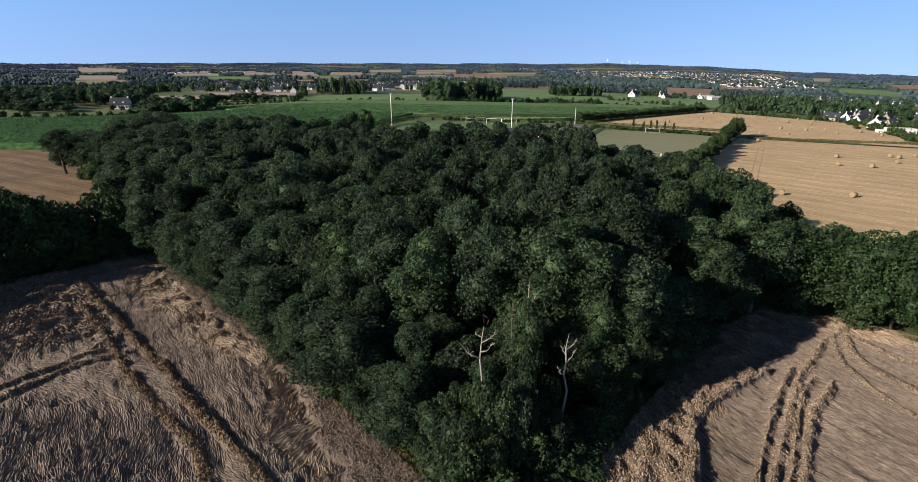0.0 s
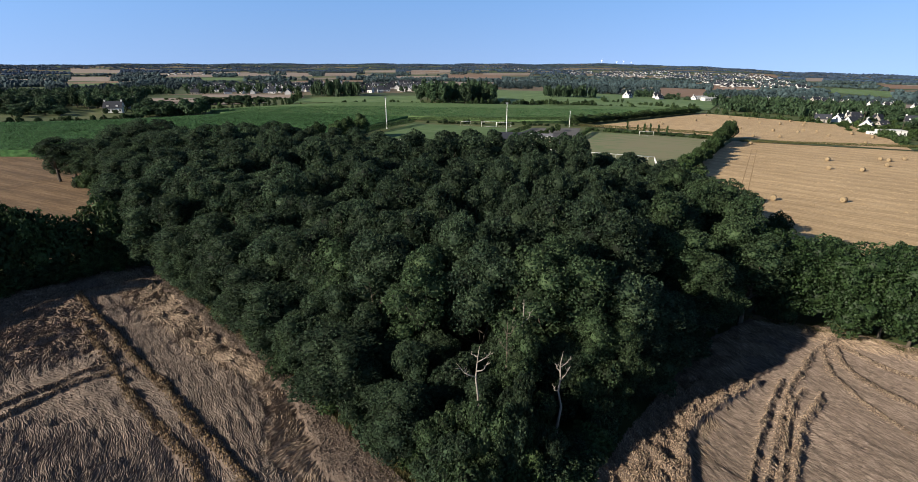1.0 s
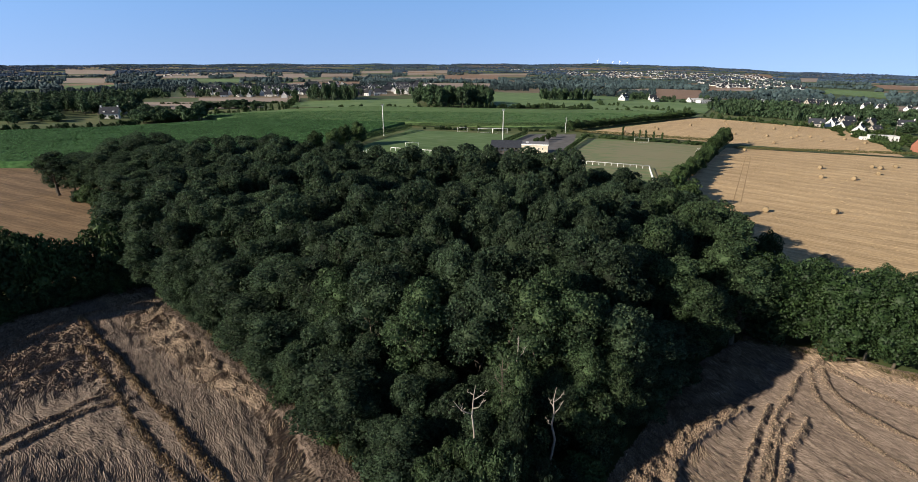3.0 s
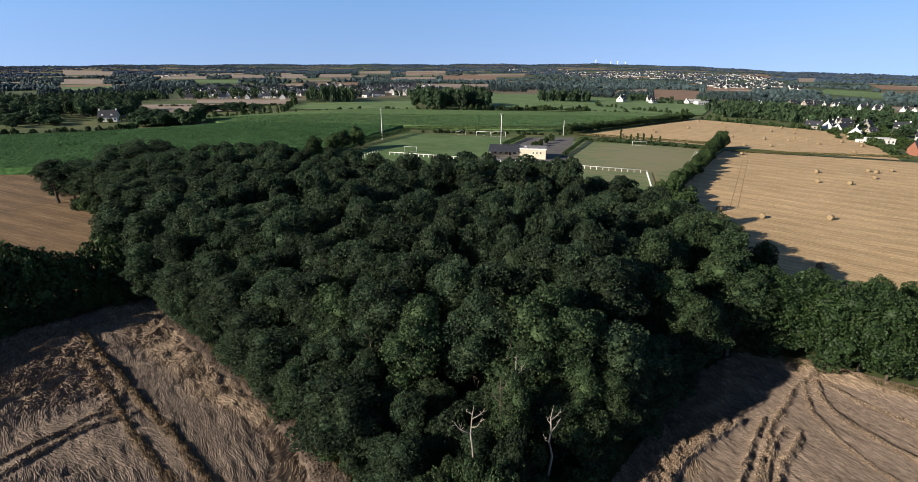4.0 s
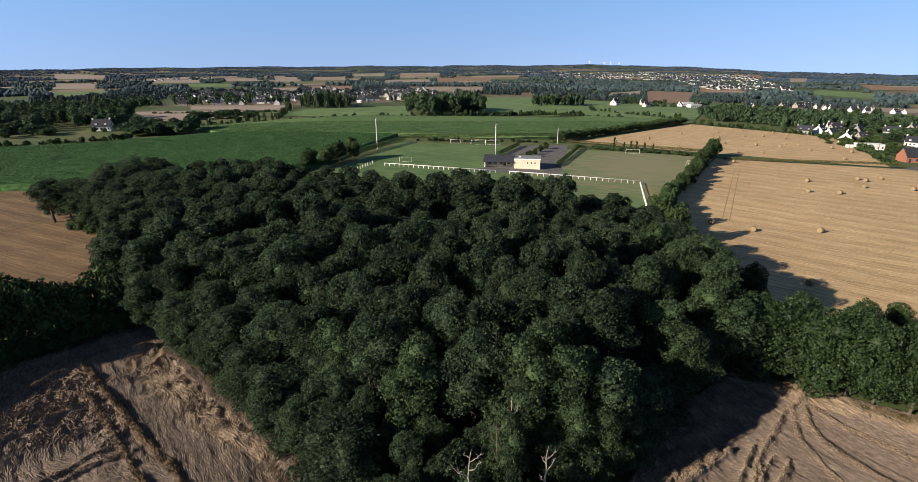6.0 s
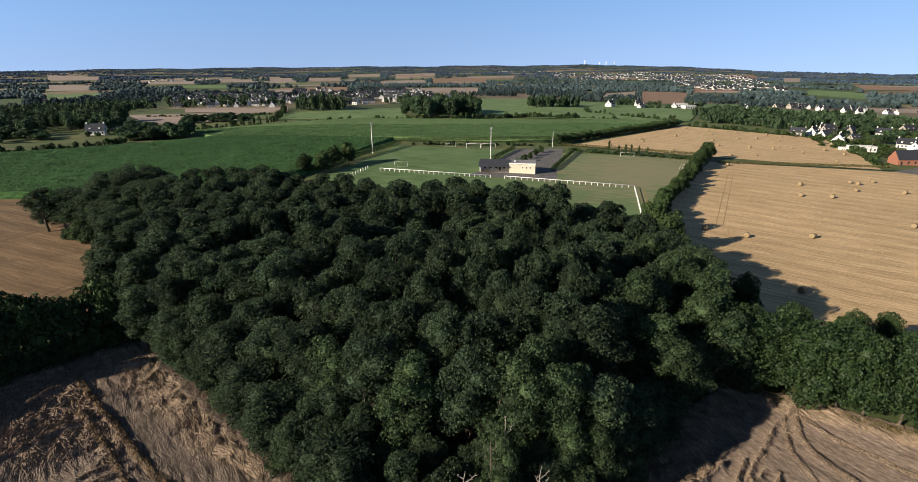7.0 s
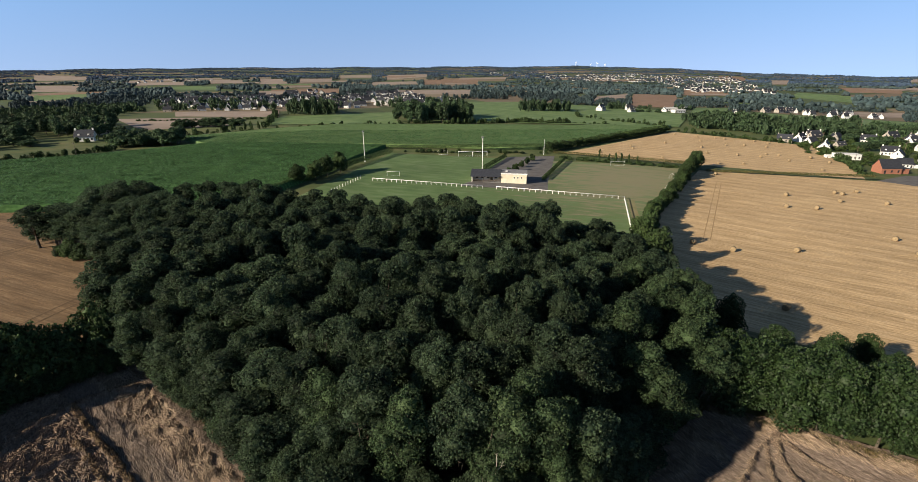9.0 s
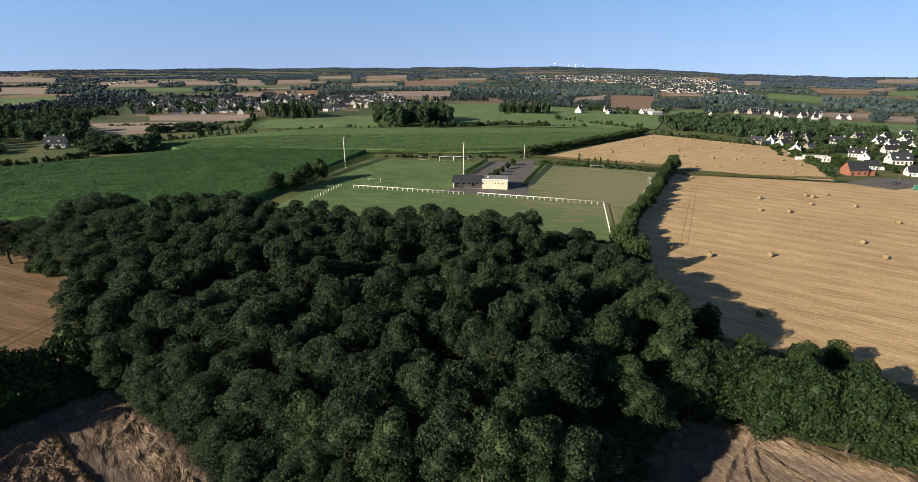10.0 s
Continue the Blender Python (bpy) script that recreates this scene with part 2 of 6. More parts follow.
def patch(name, corners, mat, label, category="field", lift=0.05, nx=24, ny=24, kind="structure", height=None):
    """A four-cornered piece of land that lies on the ground; corners run round it."""
    a, b, c, d = [Vector((*p, 0)) for p in corners]
    s = Shape()
    for j in range(ny + 1):
        for i in range(nx + 1):
            u, v = i / nx, j / ny
            if height is not None:                  # the stand ends in a steep edge
                u, v = [0.003 if k == 1 else 0.997 if k == m - 1 else w for w, k, m in ((u, i, nx), (v, j, ny))]
            p = (a * (1 - u) + b * u) * (1 - v) + (d * (1 - u) + c * u) * v
            h = lift if height is None else height(p.x, p.y, u, v)
            s.v.append((p.x, p.y, ground(p.x, p.y) + h))
    for j in range(ny):
        for i in range(nx):
            q = j * (nx + 1) + i
            s.f.append((q, q + 1, q + nx + 2, q + nx + 1))
    return tagged(part(name, s, mat, soft=True), label, category, kind=kind)


STUBBLE = material("stubble", [(0.2674, 0.1882, 0.098), (0.396, 0.2772, 0.1525), (0.495, 0.3664, 0.2178)], 1.5, 0.95, 0.6, stretch=(0.09, 1.5, 1), turn=-37, second=0.3, second_scale=0.035, rows=(-37, 7.0, 0.085), fleck=0.75)
STUBBLE_W = material("stubble_west", [(0.0973, 0.0612, 0.033), (0.1364, 0.0885, 0.0486), (0.1746, 0.1186, 0.068)], 1.5, 0.95, 0.6, stretch=(0.09, 1.5, 1), turn=-24, second=0.4, second_scale=0.07, rows=(-24, 5.0, 0.16), fleck=0.7)
MAIZE = material("maize_leaves", [(0.019, 0.0537, 0.0164), (0.0386, 0.0924, 0.0273), (0.0643, 0.1315, 0.0444)], 1.1, 0.9, 0.4, stretch=(0.5, 1.2, 1), turn=20, second=0.35, second_scale=0.03, fine=0.8, rows=(20, 1.6, 0.2), spec=0.1)
MAIZE_PALE = material("maize_tops", [(0.0541, 0.0955, 0.0371), (0.0858, 0.1389, 0.0532), (0.1211, 0.181, 0.0758)], 1.1, 0.9, 0.5, stretch=(0.2, 1.2, 1), turn=10, second=0.25, second_scale=0.02, fine=0.8, rows=(10, 3.0, 0.18), spec=0.1)
MEADOW = material("meadow", [(0.0743, 0.1224, 0.0473), (0.0983, 0.1536, 0.0574), (0.1311, 0.1824, 0.081)], 0.1, 0.9, second=0.25, second_scale=0.01)
TURF = material("mown_turf", [(0.0585, 0.1031, 0.0369), (0.0801, 0.1314, 0.0484), (0.1132, 0.1576, 0.0739)], 0.35, 0.95, stretch=(0.35, 1.3, 1), turn=-17, second=0.3, second_scale=0.04, fleck=0.35, worn=(78, 196, 48, 34, 60, (0.215, 0.185, 0.118)))
TURF_DRY = material("dry_turf", [(0.096, 0.128, 0.04), (0.16, 0.152, 0.072), (0.216, 0.168, 0.096)], 0.05, 0.9, second=0.2, second_scale=0.02)
TARMAC = material("tarmac", [(0.084, 0.08, 0.0784), (0.124, 0.1184, 0.1136)], 0.4, 0.9, 0.2, second=0.2)
STRAW = material("straw", [(0.184, 0.136, 0.08), (0.272, 0.208, 0.124)], 6.0, 0.9, 0.8)
PLOUGH = material("bare_earth", [(0.1638, 0.1053, 0.0702), (0.2184, 0.1443, 0.0975)], 0.1, 0.95, second=0.2)
# straw colour, greyed and blued here to stand in for distance haze
HAZED_STRAW = material("hazed_stubble", [(0.2, 0.16, 0.1311), (0.2697, 0.216, 0.1767)], 0.03, 0.95, second=0.2)

patch("stubble_field", ((43, 58), (230, -40), (225, 100), (50, 107)), STUBBLE, "harvested golden stubble field with swath lines beside the wood", lift=0.06)
patch("stubble_field", ((48, 107), (225, 100), (222, 137), (61.5, 137)), STUBBLE, "harvested golden stubble field along the wood", lift=0.06)
patch("stubble_field", ((61.5, 137), (222, 137), (215, 190), (118.5, 218)), STUBBLE, "harvested golden stubble field with swath lines and bales", lift=0.06)
patch("stubble_field", ((66, 262), (184, 202), (240, 300), (175, 368)), STUBBLE, "harvested golden stubble field with straw bales beyond a bank", lift=0.06)
patch("stubble_field", ((-260, 20), (-46, 67), (-60, 147.5), (-260, 127.5)), STUBBLE_W, "harvested ochre stubble field beside the wood", lift=0.06)


def loose_straw(count, corners, way, mat, label):
    """Wisps of straw left along the swaths."""
    r = np.random.default_rng(count)
    a, b, c, d = [np.array(p, float) for p in corners]
    u, v = r.random((count, 1)), r.random((count, 1))
    p = (a * (1 - u) + b * u) * (1 - v) + (d * (1 - u) + c * u) * v
    k = np.round((p[:, 0] * math.sin(radians(way)) - p[:, 1] * math.cos(radians(way))) / 7.5) * 7.5 + r.normal(0, 0.8, count)     # gathers on the swath lines
    t = p[:, 0] * math.cos(radians(way)) + p[:, 1] * math.sin(radians(way))
    x, y = t * math.cos(radians(way)) + k * math.sin(radians(way)), t * math.sin(radians(way)) - k * math.cos(radians(way))
    x, y = np.where(r.random(count) < 0.55, x, p[:, 0]), np.where(r.random(count) < 0.55, y, p[:, 1])
    w = radians(way) + r.normal(0, 0.3, count)
    ln, wd, top = r.uniform(0.15, 0.5, count), r.uniform(0.05, 0.13, count), r.uniform(0.03, 0.09, count)
    z = 0.45 - 0.025 * np.clip(x, -220, 260)
    cx, sx = np.cos(w), np.sin(w)
    q = np.stack([np.stack([x - cx * ln, y - sx * ln, z], 1), np.stack([x - sx * wd, y + cx * wd, z], 1), np.stack([x, y, z + top], 1), np.stack([x + sx * wd, y - cx * wd, z], 1), np.stack([x + cx * ln, y + sx * ln, z], 1)], 1)
    f = (np.arange(count) * 5)[:, None, None] + np.array(((0, 2, 1), (0, 3, 2), (1, 2, 4), (2, 3, 4)))[None]
    tagged(new("loose_straw", array_mesh("loose_straw", q.reshape(-1, 3), f.reshape(-1, 3), mat)), label, "straw", kind="stuff")


LITTER = material("straw_litter", [(0.1976, 0.1435, 0.0765), (0.2741, 0.204, 0.1148)], 1.0, 0.9, island=0.3)
LITTER_W = material("ochre_litter", [(0.1054, 0.062, 0.031), (0.1612, 0.1023, 0.0527)], 1.0, 0.9, island=0.3)
MARGIN = material("field_margin", [(0.06, 0.06, 0.026), (0.11, 0.095, 0.042), (0.165, 0.13, 0.062)], 0.7, 0.95, 0.4, second=0.35, second_scale=0.15, fleck=0.5)
patch("field_margin", ((44, 70), (104, 27), (108, 33), (48, 77)), MARGIN, "rough olive grass margin along the hedge", "grass", 0.1, 30, 4)
loose_straw(6000, ((52, 60), (215, 0), (205, 185), (112, 200)), -37, LITTER, "pale wisps of straw left on the stubble")
loose_straw(1200, ((72, 264), (182, 206), (230, 296), (174, 362)), -37, LITTER, "pale wisps of straw left on the far stubble")
loose_straw(1500, ((-180, 50), (-52, 72), (-70, 118), (-190, 118)), -24, LITTER_W, "wisps of straw left on the ochre stubble")
TRACK = material("trodden_stubble", [(0.2145, 0.1463, 0.078), (0.312, 0.2145, 0.117)], 2.0, 0.95, 0.4)
TRACK_W = material("dark_wheel_ruts", [(0.075, 0.05, 0.028), (0.11, 0.074, 0.042)], 2.0, 0.95, 0.4)
for x, y, to_x, to_y in ((-69, 70, -63.4, 91), (-71, 70.5, -65.4, 91.5), (-103, 96, -91.5, 121), (-105, 97, -93.5, 122), (-112, 83, -72, 100.5)):
    patch("wheel_track", ((x, y), (x + 0.3, y - 0.05), (to_x + 0.3, to_y - 0.05), (to_x, to_y)), TRACK_W, "dark wheel rut across the ochre stubble", "track", 0.08, 2, 30)
for k in (0.0, 2.0):
    patch("wheel_track", ((70 + k, 121.0), (70.22 + k, 120.9), (112.87 + k, 192.4), (112.65 + k, 192.5)), TRACK, "dark wheel track through the stubble", "track", 0.075, 2, 30)

# ---- trees ----
def leaf_cloud(rng, lobes, count, size, tilt=0.75, low=-0.6):
    """Three-cornered leaf sprays on the outsides of round lobes (x, y, z, rx, rz); none deep inside."""
    lobes = np.array(lobes)
    area = lobes[:, 3] ** 2
    pick = rng.choice(len(lobes), int(count * 1.9), p=area / area.sum())
    d = rng.normal(size=(len(pick), 3))
    d /= np.linalg.norm(d, axis=1)[:, None]
    d[:, 2] = np.where(d[:, 2] < low, -d[:, 2], d[:, 2])
    L = lobes[pick]
    depth = rng.uniform(0.80, 1.06, len(pick))[:, None]
    p = L[:, :3] + d * depth * np.stack([L[:, 3], L[:, 3], L[:, 4]], 1)
    inside = np.zeros(len(p), bool)
    for q in lobes:
        e = (p - q[:3]) / np.array([q[3], q[3], q[4]])
        inside |= (e * e).sum(1) < 0.55
    p, d = p[~inside][:count], d[~inside][:count]
    n = d * 0.85 + np.array([0, 0, 0.25]) + rng.normal(size=d.shape) * tilt
    n /= np.linalg.norm(n, axis=1)[:, None]
    a = np.cross(n, rng.normal(size=n.shape))
    a /= np.linalg.norm(a, axis=1)[:, None]
    b = np.cross(n, a)
    s = rng.uniform(0.65, 1.35, len(p))[:, None] * size
    verts = np.stack([p - a * s * 0.5 - b * s * 0.33, p + a * s * 0.5 - b * s * 0.33, p + b * s * 0.62 + n * s * 0.15], 1).reshape(-1, 3)
    return verts, np.arange(len(verts)).reshape(-1, 3)


def crown_lobes(rng, r, bottom, top, count):
    """Boughs (large lobes round the crown) and the leafy tufts on each of them."""
    mid, half = bottom + (top - bottom) * 0.5, (top - bottom) * 0.5
    boughs = [(0, 0, mid, r * 0.6, half * 0.8)]
    n = max(6, count // 5)
    for i in range(n):
        z = -0.75 + 1.7 * (i + 0.5) / n
        w = i * 2.39996 + rng.uniform(-0.5, 0.5)
        q = math.sqrt(max(1 - min(abs(z), 1) ** 2, 0.02)) if z > 0 else 1.0
        f = rng.uniform(0.42, 0.6)
        k = r * rng.uniform(0.4, 0.54)
        boughs.append((math.cos(w) * r * q * f, math.sin(w) * r * q * f, mid + z * half * 0.72, k, min(k * rng.uniform(0.75, 0.95), half * 0.6)))
    tufts = []
    for x, y, z, k, kz in boughs[1:]:
        for _ in range(8):
            d = Vector(rng.normal(size=3)) + Vector((x / r, y / r, 0.5))
            d.normalize()
            t = k * rng.uniform(0.26, 0.42)
            tufts.append((x + d.x * k * 0.94, y + d.y * k * 0.94, z + d.z * kz * 0.94, t, t * rng.uniform(0.8, 1.0)))
    return boughs, tufts


def limb(s, rng, a, b, ra, rb, sides=6, bend=0.12):
    a, b = Vector(a), Vector(b)
    mid = (a + b) / 2 + Vector(rng.normal(size=3)) * (b - a).length * bend
    s.tube([a, mid, b], [ra, (ra + rb) / 2, rb], sides)


def make_tree(name, seed, r, height, bottom, leaves, size, leaf_mat, label, category="tree", lobes=20, trunk=0.28, below=-0.6):
    rng = np.random.default_rng(seed)
    tree = new(name)
    tagged(tree, label, category)
    s = Shape()
    fork = Vector((rng.uniform(-.3, .3), rng.uniform(-.3, .3), max(bottom * 0.9, height * 0.3)))
    s.tube([(0, 0, -0.3), (0, 0, 0.5), fork * 0.6, fork], [trunk * 1.5, trunk, trunk * 0.85, trunk * 0.7], 7)
    boughs, tufts = crown_lobes(rng, r, bottom, height, lobes)
    for q in boughs[1::2] if bottom > 2 else ():
        limb(s, rng, fork * rng.uniform(0.8, 1.0), q[:3], trunk * 0.42, 0.05, 5)
    part("trunk", s, BARK, tree, "grey-brown ridged bark", soft=True)
    v, f = leaf_cloud(rng, boughs + tufts, leaves, size, tilt=0.9, low=below)
    # a close inner mass of twigs and leaves in each bough
    bm = bmesh.new()
    bmesh.ops.create_icosphere(bm, subdivisions=1, radius=1.0)
    ball = np.array([p.co[:] for p in bm.verts])
    g = np.array([[p.index for p in t.verts] for t in bm.faces])
    bm.free()
    vs, fs, n = [v], [f], len(v)
    for b in boughs:
        vs.append(ball * rng.uniform(0.72, 0.95, (len(ball), 1)) * np.array([b[3], b[3], b[4]]) * 0.8 + np.array(b[:3]))
        fs.append(g + n)
        n += len(ball)
    part("crown", array_mesh("crown", np.concatenate(vs), np.concatenate(fs), leaf_mat, True), leaf_mat, tree)
    return tree


def stand(proto, spots, group):
    """Sets copies of the prototypes at spots (kind, x, y, width scale, height scale, turn); the first of each kind is used itself."""
    used = set()
    for k, x, y, sx, sz, turn in spots:
        p = proto[k]
        m = Matrix.LocRotScale((x, y, ground(x, y) - 0.05), Euler((0, 0, turn)), (sx, sx, sz))
        if k in used:
            c = p.copy()
            scene.collection.objects.link(c)
            for o in p.children:
                d = o.copy()
                scene.collection.objects.link(d)
                d.parent = c
            c.matrix_basis = m
        else:
            p.matrix_basis = m
            c = p
            used.add(k)
        tagged(c, group=group)
    for i, p in enumerate(proto):
        if i not in used:
            for o in list(p.children):
                bpy.data.objects.remove(o)
            bpy.data.objects.remove(p)


rng = np.random.default_rng(7)
# crowns of the wood: place of the crown's face and its height
BACK = ((20, 96, 15.9), (11, 95, 15.9), (2, 94.5, 15.9), (-2, 100, 15.9), (7, 101, 15.9), (15.5, 100, 15.9), (24, 101, 15.2), (-10, 103, 15.6), (-72, 126, 13.5), (-66, 127.5, 14), (-60, 127.5, 14.5), (-54, 127, 14.5), (-48, 126, 15), (-42, 121.5, 15), (-36, 116.5, 14.5), (-30, 115.5, 14.5), (-24, 116, 14.5), (-18, 113, 14), (-10, 111, 14), (-3, 111, 14))
WEST = ((-84, 112, 11.5), (-79, 117, 12.5), (-72, 113, 12), (-82, 121, 12.5), (-80, 110, 12.5), (-86, 134, 14), (-56, 105, 15.5), (-51, 108, 16), (-41, 106, 15.5), (-66, 105, 10), (-55, 96, 11), (-41, 88, 15), (-31, 82, 15.3),
        (-24, 82, 16.7), (-45.5, 68, 13.4), (-36, 63.5, 15.2), (-37, 60.5, 12.8), (-41.5, 61, 10.6), (-32.4, 62.7, 14.6), (-30, 66, 14.4), (-22, 60, 15.6), (-18.5, 65, 14.8),
        (-15.5, 74, 16.3), (-74, 120, 13), (-62, 114, 14), (-72, 108, 11.5), (-77, 113, 12), (-48, 78, 13.5), (-56, 84, 12.5), (-66, 94, 11), (-58, 79, 11), (-52, 71, 12))
MIDDLE = ((-12, 86, 16.3), (-4, 93, 16), (3, 108, 15.3), (11, 88.5, 16.6), (-29.5, 55.3, 11.7), (-25, 49.5, 11), (-19.4, 48.3, 11.6), (-15.7, 54, 13.6), (-12, 63.7, 16.2), (-5.8, 65.2, 16.6),
          (-0.4, 62.5, 16.3), (5.6, 63, 16.6), (11, 68, 16.5), (21.4, 88.5, 15.7), (34, 97, 12.0), (16.6, 68, 16.6), (-9.4, 48.6, 13.7), (-11.8, 42.6, 11.9), (-7, 41, 13.7), (-5.2, 48.5, 14),
          (-7.9, 56, 15.4), (-2.4, 54, 15.3), (3.1, 56, 15.3), (6.7, 51.3, 15.5), (11.5, 56.7, 16.4), (16.4, 59.2, 16.2), (21, 62.5, 16.6))
EAST = ((10, 49, 15.4), (-0.2, 45, 14.2), (3.2, 44.8, 13.9), (6.8, 46.6, 12.9), (2.2, 37.5, 13.6), (13.4, 47, 15.2), (16.2, 44.3, 14.5), (12.2, 44, 12.2), (11.4, 36.2, 13.1), (14.8, 36, 12.2),
        (15.1, 34.6, 9.2), (16.3, 53.8, 15.2), (31.3, 68.5, 14.8), (24.9, 54.3, 14.3), (30.9, 61.4, 14.7), (33.4, 59.6, 12.8), (31.8, 53.4, 11.6), (26, 45.4, 10), (24, 48, 12), (32.9, 50, 10.2),
        (-10.7, 37.2, 7.4), (-3.6, 31.8, 8.1), (4.7, 30.6, 10), (13.5, 33.3, 8.9), (-0.7, 30.8, 5.6), (-8.7, 37, 6.5))
WOOD = ((3, 23), (-1.6, 25.6), (-18, 41.7), (-42, 63), (-49, 71), (-60.5, 87), (-66, 100), (-76, 106), (-75, 122), (-64, 129), (-47, 129), (-38, 119), (-20, 117), (0, 113), (30, 106), (43, 107), (40, 82), (38, 62), (33, 52), (25.6, 46.7), (9, 27))


def within(poly, x, y):
    hit = False
    for (ax, ay), (bx, by) in zip(poly, poly[1:] + poly[:1]):
        if (ay > y) != (by > y) and x < (bx - ax) * (y - ay) / (by - ay) + ax:
            hit = not hit
    return hit


def sunward(x, y):
    """How far a place lies beyond the line that bounds the wood's shade on the eastern corn."""
    return (x - 19.5) * 0.469 - (y - 34) * 0.883


oaks = [make_tree("oak_tree", 20 + i, 3.4, 14.5, 4.5, 7800, 0.19, OAK, "tall oak with a dense dark green rounded crown", lobes=40 + 3 * i) for i in range(5)]
oaks += [make_tree("oak_tree", 40 + i, 3.4, 14.5, 3.0, 8600, 0.20, OAK_LIGHT, "broad oak with a lighter yellow-green crown", lobes=56) for i in range(2)]
oaks += [make_tree("oak_tree", 50 + i, 3.3, 14.5, 0.6, 9800, 0.20, OAK, "oak at the wood's edge, leafy down to the ground", lobes=64, below=-0.9) for i in range(3)]
oaks += [make_tree("oak_tree", 60 + i, 3.6, 14.5, 4.0, 5200, 0.27, OAK, "tall oak with a dense dark green rounded crown", lobes=48) for i in range(2)]


def inner(x, y, d):
    return all(within(WOOD, x + a * d, y + b * d) for a, b in ((1, 0), (-1, 0), (0, -1), (0.7, -0.7), (-0.7, -0.7)))


def choose(x, y, bright):
    if bright or (y < 46 and rng.random() < 0.1) or abs(x - 4.7) < 0.01:
        return 5 + int(rng.integers(2))
    if y > 72 and x > -84:
        return 10 + int(rng.integers(2))
    return int(rng.integers(5)) if inner(x, y, 4.5) else 7 + int(rng.integers(3))


spots, taken = [], []
for x, y, z in BACK + WEST + MIDDLE + EAST:
    y += 1.2
    taken.append((x, y))
    top = z + 0.9 - ground(x, y)
    wide = rng.uniform(0.85, 1.12) * (0.56 if z < 10.5 and y < 40 else 0.85 if z < 9.5 else 1)
    spots.append((choose(x, y, (x > 20 and 44 < y < 72 and (rng.random() < 0.5 or x > 28 and y > 56))), x, y, wide, top / 14.5, rng.uniform(0, 6.28)))
for _ in range(6000):
    x, y = rng.uniform(-80, 50), rng.uniform(24, 118)
    if within(WOOD, x, y) and not (y < 40 and sunward(x, y) > -3.4) and min((x - a) ** 2 + (y - b) ** 2 for a, b in taken) > 4.2 ** 2:
        taken.append((x, y))
        tall = rng.uniform(12.5, 14.5) if x > 30 and 58 < y < 90 else rng.uniform(8.5, 10.5) if x > 22 and y > 98 else rng.uniform(11.5, 14.5) if inner(x, y, 5) else rng.uniform(7.5, 10)
        spots.append((choose(x, y, False), x, y, rng.uniform(0.85, 1.15), tall / 14.5, rng.uniform(0, 6.28)))
for _ in range(4000):                           # lower oaks that close the wood's front
    x, y = rng.uniform(-46, 34), rng.uniform(26, 64)
    if within(WOOD, x, y) and not inner(x, y, 10) and not (y < 44 and sunward(x, y) > -4.4) and min((x - a) ** 2 + (y - b) ** 2 for a, b in taken) > 2.7 ** 2:
        taken.append((x, y))
        spots.append((7 + int(rng.integers(3)), x, y, rng.uniform(0.55, 0.75), rng.uniform(6.5, 9.5) / 14.5, rng.uniform(0, 6.28)))
spots += [(7, -13.3, 42.8, 0.75, 0.66, 1.0), (8, -10.4, 40.6, 0.7, 0.68, 2.2), (9, -7.6, 38.4, 0.65, 0.62, 3.1)]
spots += [(3, -80, 124, 1.25, 0.98, 1.0), (2, -74, 124.5, 1.25, 0.98, 2.0), (1, -86, 123.5, 1.25, 0.85, 3.0), (8, -90, 118.5, 1.2, 0.72, 4.0), (7, -70, 112.5, 1.2, 0.9, 5.0), (9, -76, 109.5, 1.1, 0.76, 0.2)]
spots += [(5, 35.5, 60.5, 1.15, 0.97, 1.0), (6, 37.5, 65.5, 1.1, 1.0, 2.4), (6, 10.6, 34.0, 0.6, 0.72, 2.0)]
spots += [(2, -93, 112.5, 1.1, 0.74, 0.5), (8, -95, 114.5, 0.7, 0.45, 2.5), (3, -88.5, 114, 1.3, 0.70, 2.0), (1, -84, 118, 1.3, 0.80, 3.1), (4, -78, 121, 1.25, 0.9, 4.4), (8, -86, 112.5, 1.0, 0.6, 0.3), (9, -81.5, 113.5, 1.1, 0.72, 1.3), (7, -76.5, 114.5, 1.1, 0.78, 2.3), (9, -90.5, 114.5, 0.9, 0.55, 3.3), (8, -72, 117, 1.2, 0.9, 4.0), (7, -67, 118, 1.2, 0.95, 5.0)]
stand(oaks, spots, "oaks of the wood")

# shrubs that close the wood's foot
shrubs = [make_tree("shrub", 70 + i, 1.7, 3.0, 0.0, 3000, 0.16, (OAK_LIGHT, DARK_LEAF, OAK)[i], "dense leafy shrub at the foot of the wood", "shrub", 20, 0.06, -0.95) for i in range(3)]


def along(points, step):
    """Places every step metres along a line of points, with the way it runs."""
    out = []
    for (ax, ay), (bx, by) in zip(points, points[1:]):
        n = max(int(math.hypot(bx - ax, by - ay) / step), 1)
        out += [(ax + (bx - ax) * i / n, ay + (by - ay) * i / n) for i in range(n)]
    return out


